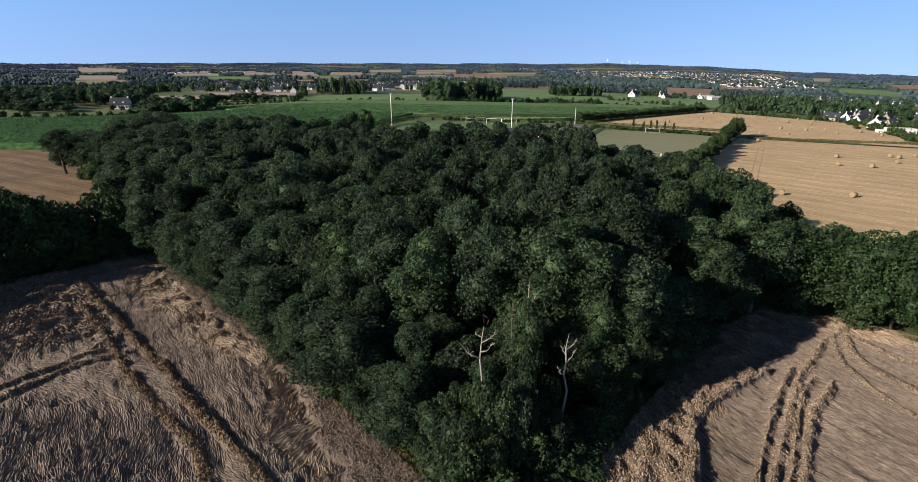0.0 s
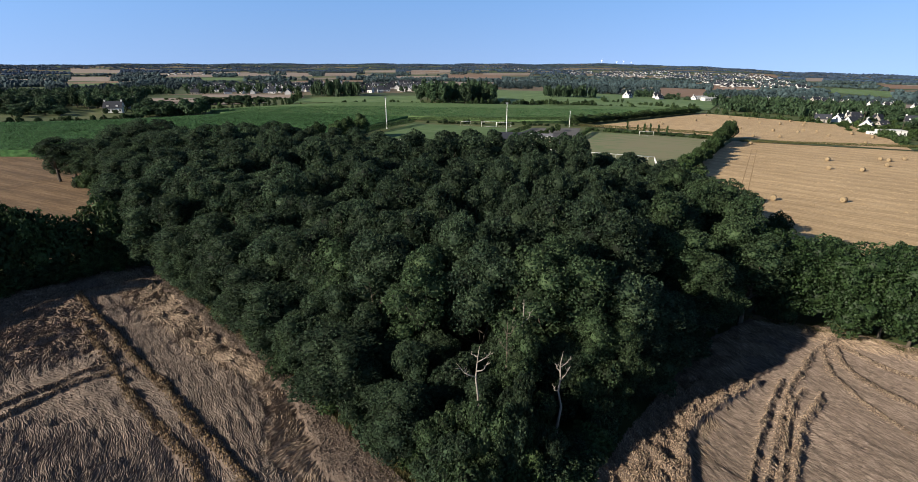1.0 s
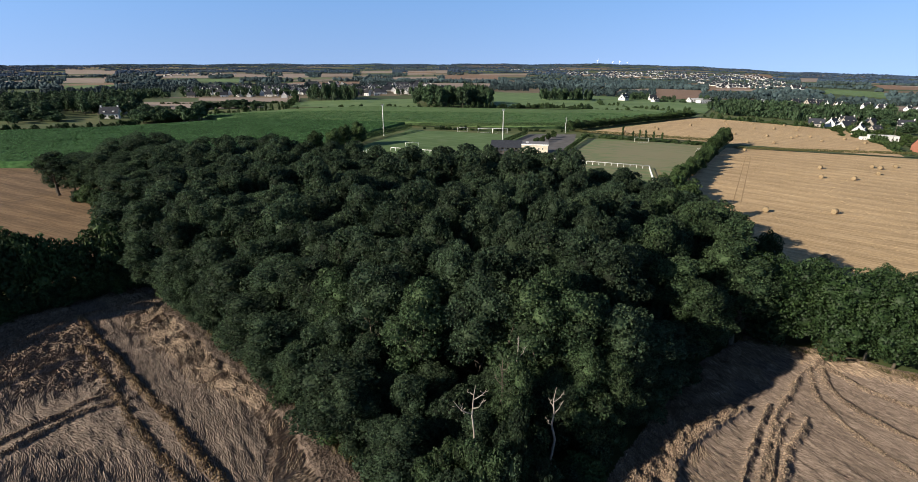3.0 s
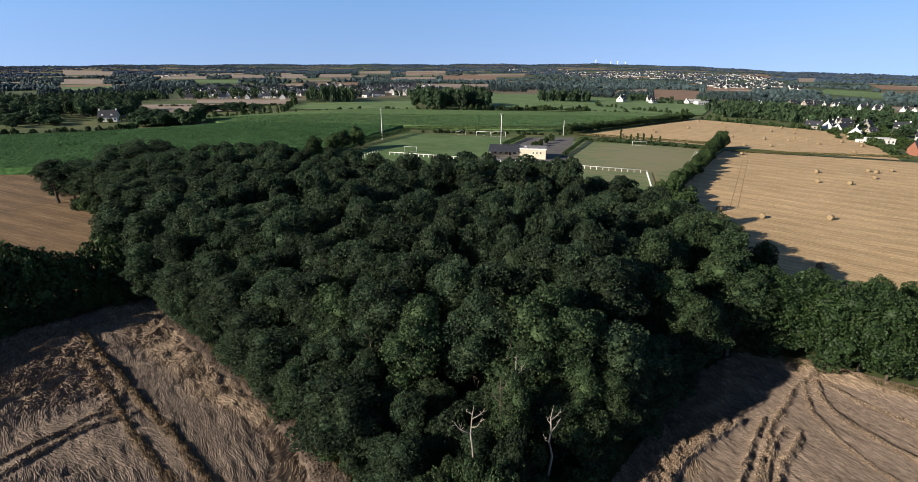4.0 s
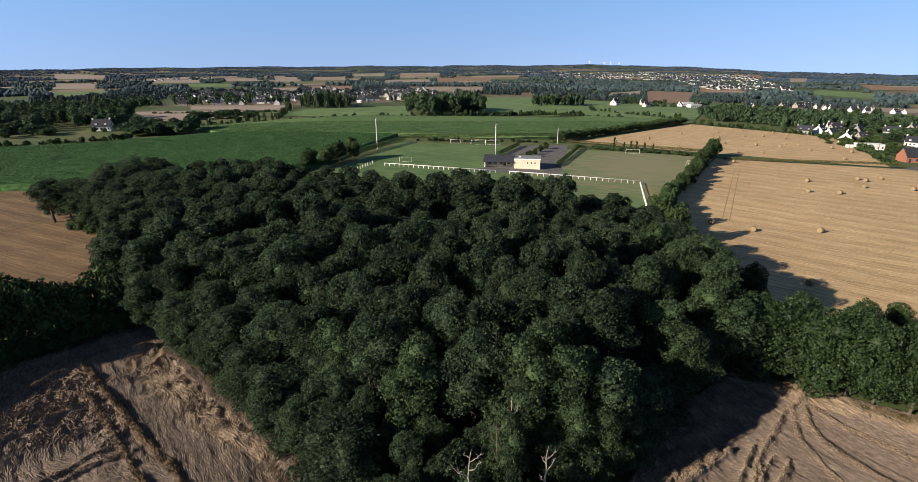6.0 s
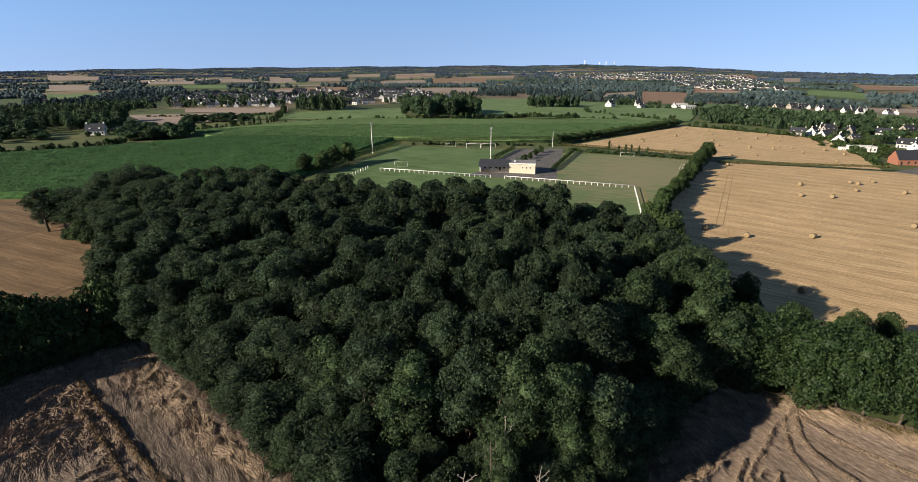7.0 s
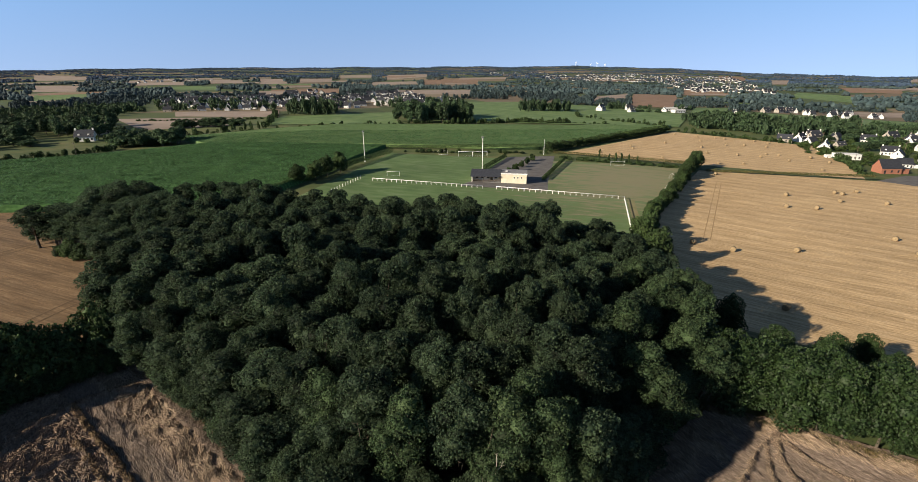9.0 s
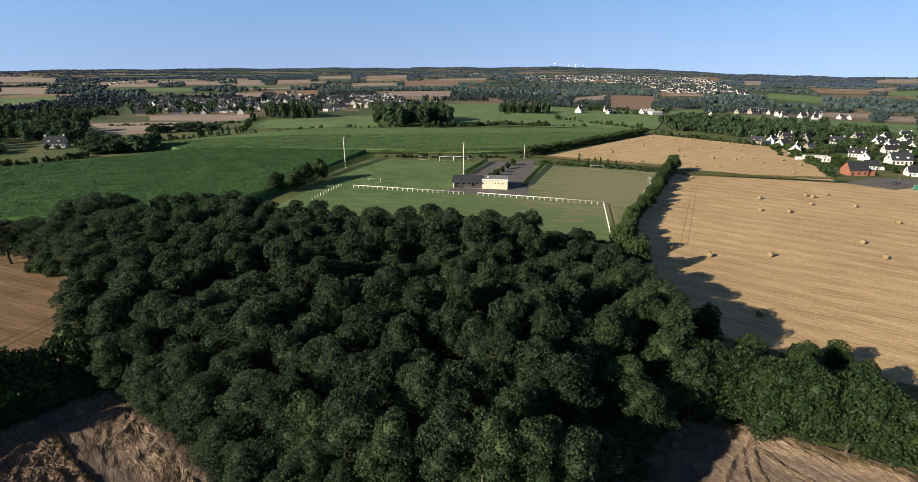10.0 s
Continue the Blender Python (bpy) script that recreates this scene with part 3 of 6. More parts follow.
spots = []
for line in (((9.5, 28.5), (3, 24.0), (-1.4, 26.6), (-17.5, 42.6), (-41.5, 64)), ((10, 30), (20, 41.5), (26, 48), (34.5, 53.5)), ((-42, 65), (-47, 74), (-60, 90), (-70, 103), (-86, 107)), ((44, 62), (48, 84), (50, 108))):
    for x, y in along(line, 1.7):
        k = rng.uniform(0.7, 1.35)
        spots.append((int(rng.choice(3, p=(0.35, 0.3, 0.35))), x + rng.uniform(-.5, .5), y + rng.uniform(-.2, 1.0), k, k * rng.uniform(0.8, 1.25) * (0.42 if x > 1 and y < 42 and sunward(x, y) > -1.6 else 1), rng.uniform(0, 6.28)))
spots += [(i % 3, x, y, k, h, i) for i, (x, y, k, h) in enumerate(((0.2, 24.3, 1.2, 1.5), (2.2, 23.6, 1.2, 0.9), (4.4, 23.8, 1.2, 0.6), (6.4, 24.6, 1.1, 0.5), (8.2, 26.6, 1.0, 0.5), (5.6, 26.8, 1.1, 1.0), (7.5, 27.6, 1.0, 0.8), (4.4, 26.4, 1.1, 1.2)))]
for x, y in along(((-44.5, 64), (-49, 59.5), (-56, 53), (-64, 45.5), (-70, 38)), 1.5):
    spots.append((1, x + rng.uniform(-.5, .5), y + rng.uniform(-.5, .5), rng.uniform(.9, 1.3), rng.uniform(.8, 1.3), rng.uniform(0, 6.28)))
for x, y in along(((52, 66), (58, 60), (66, 54), (78, 45)), 2.6):           # weeds and saplings on the stubble side of the hedge
    k = rng.uniform(0.35, 0.75)
    spots.append((int(rng.integers(2)), x + rng.uniform(-1.5, 1.5), y + rng.uniform(-1.5, 1.5), k, k * rng.uniform(0.7, 1.2), rng.uniform(0, 6.28)))
stand(shrubs, spots, "shrubs round the wood")

DRY = material("dry_twigs", [(0.0816, 0.0663, 0.051), (0.1428, 0.1173, 0.0918)], 4.0, 0.9)
# young growth that fills the front of the wood
young = [make_tree("young_oak", 75 + i, 2.3, 6.5, 0.0, 5200, 0.175, (OAK, OAK_LIGHT)[i], "young oak of the understorey, leafy to the ground", "tree", 34, 0.1, -0.95) for i in range(2)]
spots, mine = [], []
for _ in range(3000):
    x, y = rng.uniform(-45, 36), rng.uniform(24, 66)
    if within(WOOD, x, y) and not (y < 42 and sunward(x, y) > -2.4) and (y < 46 or not inner(x, y, 7)) and all((x - a) ** 2 + (y - b) ** 2 > 2.8 ** 2 for a, b in mine):
        mine.append((x, y))
        k = rng.uniform(0.7, 1.05)
        spots.append((int(rng.random() < 0.18), x, y, k, k * rng.uniform(0.9, 1.15), rng.uniform(0, 6.28)))
for i, (x, y, k, h) in enumerate(((0.3, 25.6, 0.6, 0.95), (2.1, 25.0, 0.5, 0.72), (3.5, 26.6, 0.55, 1.15), (5.1, 27.3, 0.5, 0.85), (6.8, 28.2, 0.5, 0.66), (-1.2, 27.2, 0.7, 1.0), (4.4, 28.4, 0.6, 1.35), (1.9, 26.1, 0.75, 1.22), (6.3, 27.3, 0.45, 0.8), (0.6, 27.6, 0.6, 1.1))):
    spots.append((i % 2, x, y, k, h, i * 1.3))
stand(young, spots, "young oaks of the wood")

# hedges
hazels = [make_tree("hedge_tree", 80 + i, 4.0, 9.0, 0.2, 13000, 0.21, HAZEL, "broad-leaved bright green hedgerow tree", lobes=60, trunk=0.16, below=-0.95) for i in range(2)]
spots = []
for x, y in along(((36.5, 54), (44, 50), (52, 45), (62, 38.5), (76, 29.5), (92, 19)), 3.1):
    spots.append((int(rng.integers(2)), x + rng.uniform(-.5, .5), y + rng.uniform(-.5, .8), rng.uniform(1.0, 1.2), rng.uniform(1.08, 1.26), rng.uniform(0, 6.28)))
for x, y, h in ((45, 56, 0.95), (50, 52.5, 1.05), (59, 52.5, 0.85), (66, 47, 0.8), (63.5, 61.5, 0.66), (59.5, 64, 0.45), (54, 57, 0.95), (61, 54.5, 0.8), (70, 47.5, 0.8), (76, 43, 0.85), (83, 38.5, 0.8), (48, 60, 0.9), (46, 68.5, 1.0)):
    spots.append((int(rng.integers(2)), x, y, min(0.7, h * 0.75), h, rng.uniform(0, 6.28)))
stand(hazels, spots, "eastern field hedge")
hedges = [make_tree("hedge_tree", 90 + i, 3.2, 7.5, 0.9 - 0.6 * i, 2800, 0.36, DARK_LEAF, "dark green hedgerow tree of uneven outline", lobes=40, trunk=0.15, below=-0.9) for i in range(2)]
spots = []
for x, y in along(((-45.5, 66), (-51, 61), (-58, 55), (-66, 47.5), (-73, 38), (-79, 24)), 2.5):
    spots.append((int(rng.integers(2)), x + rng.uniform(-.7, .7), y + rng.uniform(-.7, .7), rng.uniform(0.85, 1.15), rng.uniform(0.95, 1.3) * (1.42 if x < -58 else 1.1), rng.uniform(0, 6.28)))
for x, y in along(((50, 106), (62, 137), (86, 172), (110, 210), (118, 223)), 2.1):
    spots.append((int(rng.integers(2)), x + rng.uniform(-1.0, 1.0), y + rng.uniform(-1.0, 1.0), rng.uniform(0.45, 0.8), rng.uniform(0.45, 0.85) + (0.3 if y > 195 else 0), rng.uniform(0, 6.28)))
spots += [(0, 49.5, 112, 1.0, 1.25, 1.0), (1, 48.8, 101, 1.0, 1.3, 2.0), (0, 53.5, 118, 0.9, 1.0, 3.0), (1, 57, 126, 0.8, 0.95, 4.0), (0, 80, 163, 0.6, 0.95, 0.4)]
for x, y in ((118, 221), (120, 224), (-52, 182), (-47, 190), (-44, 196), (-40, 203)):
    spots.append((int(rng.integers(2)), x, y, 1.0, rng.uniform(0.9, 1.2), rng.uniform(0, 6.28)))
for x, y in along(((60, 266), (95, 300), (135, 336), (172, 370)), 4.5):
    spots.append((1, x, y, rng.uniform(0.9, 1.15), rng.uniform(0.55, 0.75), rng.uniform(0, 6.28)))
stand(hedges, spots, "field hedges")


def dead_tree(x, y, seed, height, limbs, thick=1.0, wood=DEAD):
    """A bare trunk; limbs: where each leaves the trunk (share of its height), the way it points, its length and its rise."""
    r = np.random.default_rng(seed)
    tree = tagged(new("dead_tree"), "bleached leafless dead tree with broken branches", "tree")
    s = Shape()
    knots = [Vector((0, 0, -0.2))] + [Vector((r.normal(0, 0.10), r.normal(0, 0.10), height * k)) for k in (0.25, 0.45, 0.62, 0.75, 0.88, 1.0)]
    s.tube(knots, [0.17 * thick, 0.13 * thick, 0.105 * thick, 0.085 * thick, 0.065 * thick, 0.045 * thick, 0.012], 8)
    part("trunk", s, wood, tree, soft=True)

    def at(k):
        z = k * height
        for p, q in zip(knots, knots[1:]):
            if p.z <= z <= q.z:
                return p.lerp(q, (z - p.z) / (q.z - p.z))
        return knots[-1]

    for k, way, ln, rise in limbs:
        a = at(k)
        d = Vector((math.cos(radians(way)), math.sin(radians(way)), rise)).normalized()
        b = a + d * ln * 0.5 + Vector((r.normal(0, .06), r.normal(0, .06), -0.12 * ln))
        c = b + (d + Vector((0, 0, 0.5))).normalized() * ln * 0.5
        kink = [Vector(r.normal(0, 0.07, 3)) for _ in range(3)]
        line = [a, a.lerp(b, 0.5) + kink[0], b, b.lerp(c, 0.5) + kink[1], c]
        s = Shape().tube(line, [0.06 * thick, 0.05 * thick, 0.038 * thick, 0.026 * thick, 0.009], 6)
        for _ in range(6):                      # crooked twigs
            e = line[int(r.integers(1, 4))].lerp(line[int(r.integers(2, 5))], r.random())
            f = e + Vector((r.normal(0, .3), r.normal(0, .25), r.uniform(0.0, 0.45))) * ln * 0.3
            s.tube([e, f, f + Vector((r.normal(0, .2), r.normal(0, .2), r.uniform(0.1, 0.4))) * ln * 0.3], [0.022 * thick, 0.015 * thick, 0.006], 5)
        part("branch", s, wood, tree, soft=True)
    tree.location = (x, y, ground(x, y))
    return tree


dead_tree(1.6, 28.6, 3, 10.2, ((0.76, 178, 1.9, 0.75), (0.80, 15, 1.2, 0.5), (0.86, 5, 1.3, 0.8), (0.9, 170, 0.6, 0.6)), 0.9)
dead_tree(7.7, 30.6, 4, 8.6, ((0.62, 160, 0.7, 0.8), (0.72, 5, 1.6, 1.3), (0.80, 175, 1.0, 1.4), (0.86, 20, 1.2, 0.9)), 0.9)
dead_tree(5.0, 33.0, 5, 11.6, ((0.78, 170, 1.2, 1.0), (0.82, 10, 1.5, 1.3), (0.9, 100, 0.8, 1.0)), 0.8)
dead_tree(3.7, 31.4, 6, 10.6, ((0.72, 30, 1.2, 1.4), (0.76, 160, 1.2, 1.5), (0.82, 90, 1.0, 1.2), (0.88, 200, 0.8, 1.4), (0.9, 340, 0.9, 1.2)), 0.5, DRY)
dead_tree(-7.6, 40.0, 9, 9.6, ((0.7, 190, 1.3, 0.6), (0.76, 330, 1.2, 0.4), (0.84, 20, 1.0, 0.7), (0.92, 180, 0.8, 0.5)), 0.6, DRY)
dead_tree(-3.4, 40.4, 12, 10.4, ((0.8, 10, 1.5, 0.4), (0.86, 170, 1.2, 0.6), (0.92, 60, 0.8, 0.6)), 0.55, DRY)
dead_tree(57, 48, 11, 8.5, ((0.6, 10, 1.5, 1.0), (0.7, 170, 1.4, 1.0), (0.8, 80, 1.0, 1.2)), 0.6, DRY)

# ---- fields ----
def lattice(seed):
    g = np.random.default_rng(seed).random((257, 257))

    def value(x, y):
        xi, yi = np.floor(x).astype(int), np.floor(y).astype(int)
        u, v = x - xi, y - yi
        u, v = u * u * (3 - 2 * u), v * v * (3 - 2 * v)
        a, b, c, d = g[xi % 257, yi % 257], g[(xi + 1) % 257, yi % 257], g[xi % 257, (yi + 1) % 257], g[(xi + 1) % 257, (yi + 1) % 257]
        return (a * (1 - u) + b * u) * (1 - v) + (c * (1 - u) + d * u) * v - 0.5
    return value


N1, N2, N3, N4, N5 = [lattice(i) for i in range(1, 6)]


def line_distance(x, y, pts):
    """Distance to a line of points, signed by its side, and how far along it."""
    best, side = np.full(x.shape, 1e9), np.zeros(x.shape)
    for (ax, ay), (bx, by) in zip(pts, pts[1:]):
        ln = math.hypot(bx - ax, by - ay)
        ux, uy = (bx - ax) / ln, (by - ay) / ln
        k = np.clip((x - ax) * ux + (y - ay) * uy, 0, ln)
        d = np.hypot(x - ax - ux * k, y - ay - uy * k)
        s = np.sign(ux * (y - ay) - uy * (x - ax))
        side = np.where(d < best, s, side)
        best = np.minimum(best, d)
    return best, side


def many_within(poly, x, y):
    hit = np.zeros(x.shape, bool)
    for (ax, ay), (bx, by) in zip(poly, poly[1:] + poly[:1]):
        if ay != by:
            hit ^= ((ay > y) != (by > y)) & (x < (bx - ax) * (y - ay) / (by - ay) + ax)
    return hit


TRAM_A = ((-46, 54), (-40.6, 49.2), (-36.1, 45.4), (-31.7, 41.4), (-25.5, 36.5), (-20.5, 31.7), (-15.7, 27.7), (-12.9, 25.2), (-4, 16))
TRAM_A2 = ((-41.5, 47.6), (-36.7, 43.7), (-33.2, 40.5), (-29.1, 36.3), (-23.7, 31.8), (-19, 28.2), (-17.5, 26.4), (-12, 19))
RIM = ((-49, 44), (-47.9, 49), (-46.8, 53.5), (-45, 56), (-40.5, 58))
CROSS_A = ((-46, 38.5), (-42.7, 42.6), (-41.3, 44.8), (-39, 46))
CROSS_B = ((-41, 29), (-37.6, 33.6), (-36, 36), (-34.3, 38.6), (-32.5, 40))
CROSS_C = ((-40, 27), (-36.3, 32.1), (-34.5, 36.2), (-32.8, 37.9), (-31, 39))
SWIRL = ((-46, 58.5), (-41.1, 54.5), (-35.7, 50), (-30, 45.8), (-26.6, 42.4), (-23.4, 40.8), (-18.3, 38.1), (-15.8, 34.4), (-14.9, 32.6), (-14.7, 31), (-14.3, 29.4), (-11.8, 27.6), (-9.4, 25.9), (-6, 20))
CREST = ((27.5, 38.6), (23.2, 35.8), (20.3, 33.7), (18.5, 31.9), (17.6, 29.6), (16.6, 27.2), (12, 18))
RIDGE_A = ((30.6, 39.8), (26.9, 35.6), (24.2, 32.1), (19.9, 26.1), (13.4, 17))
RIDGE_B = ((41.2, 47.8), (37.3, 45.2), (34.1, 42), (31, 39), (28.6, 36), (25.7, 32.2), (21, 26.2), (14.5, 17))
RIDGE_C = ((32, 38.6), (29.8, 36.7), (26.8, 32.7), (22.2, 26.2), (15.6, 17))
RIDGE_D = ((33.2, 38), (31.5, 36.2), (28.8, 34), (27.1, 31.6), (23.2, 26.3), (16.6, 17))
RIM_A = ((40.8, 47.3), (39, 43.7), (38.6, 40.3), (40, 37.1), (45, 28))
RIM_B = ((41.1, 46.9), (42.1, 43.5), (44.7, 40.3), (50, 33))
RIM_C = ((38.5, 45.6), (36.4, 41.5), (36.2, 37.5), (37, 33.5), (40, 26))
EDGE_W = ((3, 22.4), (-2.2, 25.0), (-18.5, 41.2), (-42.5, 62.6))
EDGE_E = ((3, 22.4), (9.2, 26.6), (26, 46), (34, 52), (42, 48.8), (53, 42.3), (77, 28.3))
STAND = ((-16, 39.4), (-13.2, 34.8), (-11.8, 31.1), (-10.2, 29.6), (-9.3, 27.3), (-7.6, 26.1), (-4, 20), (2, 19), (3, 22.4), (-1.7, 25.5), (-6.7, 30.9), (-10.3, 34.4), (-15.1, 39.6))
HOLLOWS = ((-25.4, 28.1, 1.0, 0.45), (-31.1, 32.2, 0.9, 0.4), (-26.6, 24.8, 0.9, 0.6), (-31.8, 27.6, 0.8, 0.8), (-11.0, 26.5, 0.8, 0.5), (-9.5, 25.6, 0.9, 0.4), (-21.0, 26.0, 0.8, 0.4), (-35.5, 42.6, 1.0, 0.5), (-40.5, 51.8, 2.2, 0.6))
# ridges of upright corn: line, height, half width
RIDGES = ((TRAM_A, 0.21, 0.36), (TRAM_A2, 0.16, 0.3), (RIM, 0.36, 0.5), (CROSS_A, 0.34, 0.4), (CROSS_B, 0.22, 0.25), (CROSS_C, 0.22, 0.25), (RIDGE_A, 0.33, 0.24), (RIDGE_B, 0.30, 0.28), (RIDGE_C, 0.26, 0.24),
          (RIDGE_D, 0.32, 0.32), (RIM_A, 0.20, 0.42), (RIM_B, 0.18, 0.36), (RIM_C, 0.12, 0.3))


def zones(x, y):
    """Which corn stands upright, and which hangs in curled locks; the rest is combed flat."""
    west = x < 6
    wob = 1.2 * N2(x / 1.7, y / 1.7) + 0.9 * N1(x / 0.7, y / 0.7)
    ew, _ = line_distance(x, y, EDGE_W)
    ee, _ = line_distance(x, y, EDGE_E)
    _, swirl = line_distance(x, y, SWIRL)
    _, side = line_distance(x, y, TRAM_A)
    dc, crest = line_distance(x, y, CREST)
    stands = many_within(list(STAND), x + 0.5 * wob, y + 0.5 * wob) | (west & (ew < 0.9 + 0.6 * wob))
    rough = west & (side < 0) & (y > 41 + 3 * wob)
    ruffled = west & ((swirl > 0) | rough) & ~stands
    lumps = ~west & (crest < 0) & (y < 39 + wob) & (dc < 9)
    ruffled |= (~west & (ee < 4 + 2 * wob) & (x < 36)) | (~west & (ee < 1.6 + wob))
    return stands | lumps, ruffled & ~lumps, lumps


def flow(x, y):
    """The way the flattened corn lies, in radians."""
    _, side = line_distance(x, y, TRAM_A)
    _, ruffled, _ = zones(x, y)
    west_way = np.where(side > 0, -0.87 + 0.25 * N5(x / 8, y / 8), -0.75 + 1.5 * N5(x / 7 + 3, y / 7) + 0.5 * N1(x / 2.5, y / 2.5))
    east_way = -1.0 + 0.5 * N5(x / 9 + 2, y / 9)
    way = np.where(x > 6, east_way, west_way) + 0.4 * N4(x / 1.6, y / 1.6 + 9)
    curl = np.where(x > 6, -1.6, np.where(y > 38, -1.25, -2.1)) + 1.3 * N3(x / 1.6, y / 1.6)
    return np.where(ruffled, curl, way)


def wheat_height(x, y):
    soft = [zones(x + a, y + b) for a, b in ((-0.25, -0.15), (0.25, -0.15), (0.0, 0.3))]      # zones blend into one another
    stands, ruffled, lumps = [sum(q[i] * 1.0 for q in soft) / 3 for i in range(3)]
    flat = 1 - np.clip(stands + ruffled, 0, 1)
    th = np.where(x > 6, -1.0, -0.85)
    u, v = x * np.cos(th) + y * np.sin(th), -x * np.sin(th) + y * np.cos(th)
    h = 0.26 + 0.14 * N1(x / 5, y / 5) + flat * (0.16 * N2(u / 1.6, v / 0.45) + 0.16 * N3(u / 4, v / 1.1)) + 0.05 * N4(x / 0.4, y / 0.4)
    h += stands * (0.30 + 0.10 * N2(x / 0.5, y / 0.5)) + lumps * (0.04 + 0.50 * N3(x / 0.9, y / 1.5) + 0.3 * N1(x / 0.5, y / 0.8))
    a = np.where(y > 38, -1.25, -2.1)
    u, v = x * np.cos(a) + y * np.sin(a), -x * np.sin(a) + y * np.cos(a)
    h += ruffled * (np.where(y > 39, 0.18, 0.08) + np.where(y > 39, 0.36, 0.13) * N1(u / 1.5 + 3, v / 0.7) + np.where(y > 39, 0.16, 0.07) * N2(x / 0.6, y / 0.6))
    d, side = line_distance(x, y, CREST)                                        # the drop where the lodging began
    d = d + 0.9 * N1(x / 0.8, y / 0.8)
    h += np.where(side < 0, 0.25, 0.08) * np.exp(-(d / 0.7) ** 2)
    d, side = line_distance(x, y, SWIRL)
    h -= 0.10 * np.exp(-(d / 0.25) ** 2) * (y < 40)
    for line, up, wide in RIDGES:
        d, side = line_distance(x, y, line)
        d = np.maximum(d + 0.35 * N2(x / 0.9, y / 0.9) + 0.2 * N1(x / 3.3, y / 3.3), 0)
        bulk = 0.9 + np.where(x > 6, 0.45, 0.7) * N1(x / 0.8, y / 0.8 + 4) + np.where(x > 6, 0.3, 0.5) * N2(x / 0.35, y / 0.35)
        h += np.exp(-(d / wide) ** 3) * up * bulk
    for px, py, wide, deep in HOLLOWS:
        k, q = (x - px) * 0.8 + (y - py) * 0.6, (y - py) * 0.8 - (x - px) * 0.6
        h -= deep * np.exp(-(k / wide) ** 2 - (q / (wide * 0.45)) ** 2) - 0.22 * np.exp(-(k / wide) ** 2 - ((q + 0.8 * wide) / (wide * 0.5)) ** 2)
    return np.clip(h, 0.03, 1.2)


WHEAT_AREA = ((-2.2, 25.2), (3, 22.4), (9.2, 26.8), (26, 46.2), (36, 53.2), (45, 49.3), (61, 39.8), (85, 24.8), (85, 4), (-98, 4), (-90, 6), (-78, 25), (-71, 38), (-64, 46), (-56, 53.5), (-49, 60), (-45, 64), (-42.2, 62.8), (-18.2, 41.5))


def corn_material(name, colours, island=0.0, bump=0.0):
    return material(name, colours, 3.0, 0.85, bump, stretch=(0.35, 1.6, 1), turn=120, second=0.35, second_scale=0.12, island=island, fine=0.12)


WHEAT = corn_material("flattened_wheat", [(0.1055, 0.0766, 0.0589), (0.1395, 0.1039, 0.0803), (0.1769, 0.1346, 0.1044)], bump=0.7)
WHEAT_STALK = corn_material("wheat_straw", [(0.0849, 0.064, 0.051), (0.1168, 0.0899, 0.0716), (0.1521, 0.119, 0.0945)], island=0.35)
WHEAT_GOLD = corn_material("standing_wheat", [(0.1306, 0.0939, 0.0653), (0.1866, 0.1382, 0.0974), (0.2426, 0.1863, 0.1346)], island=0.4)
WHEAT_RIDGE = corn_material("ridge_wheat", [(0.1041, 0.0689, 0.0368), (0.1482, 0.1025, 0.0577), (0.2003, 0.1442, 0.0865)], island=0.4)
WHEAT_BROWN = corn_material("brown_wheat", [(0.0918, 0.0644, 0.045), (0.1296, 0.0943, 0.0688), (0.1728, 0.1288, 0.095)], island=0.4)


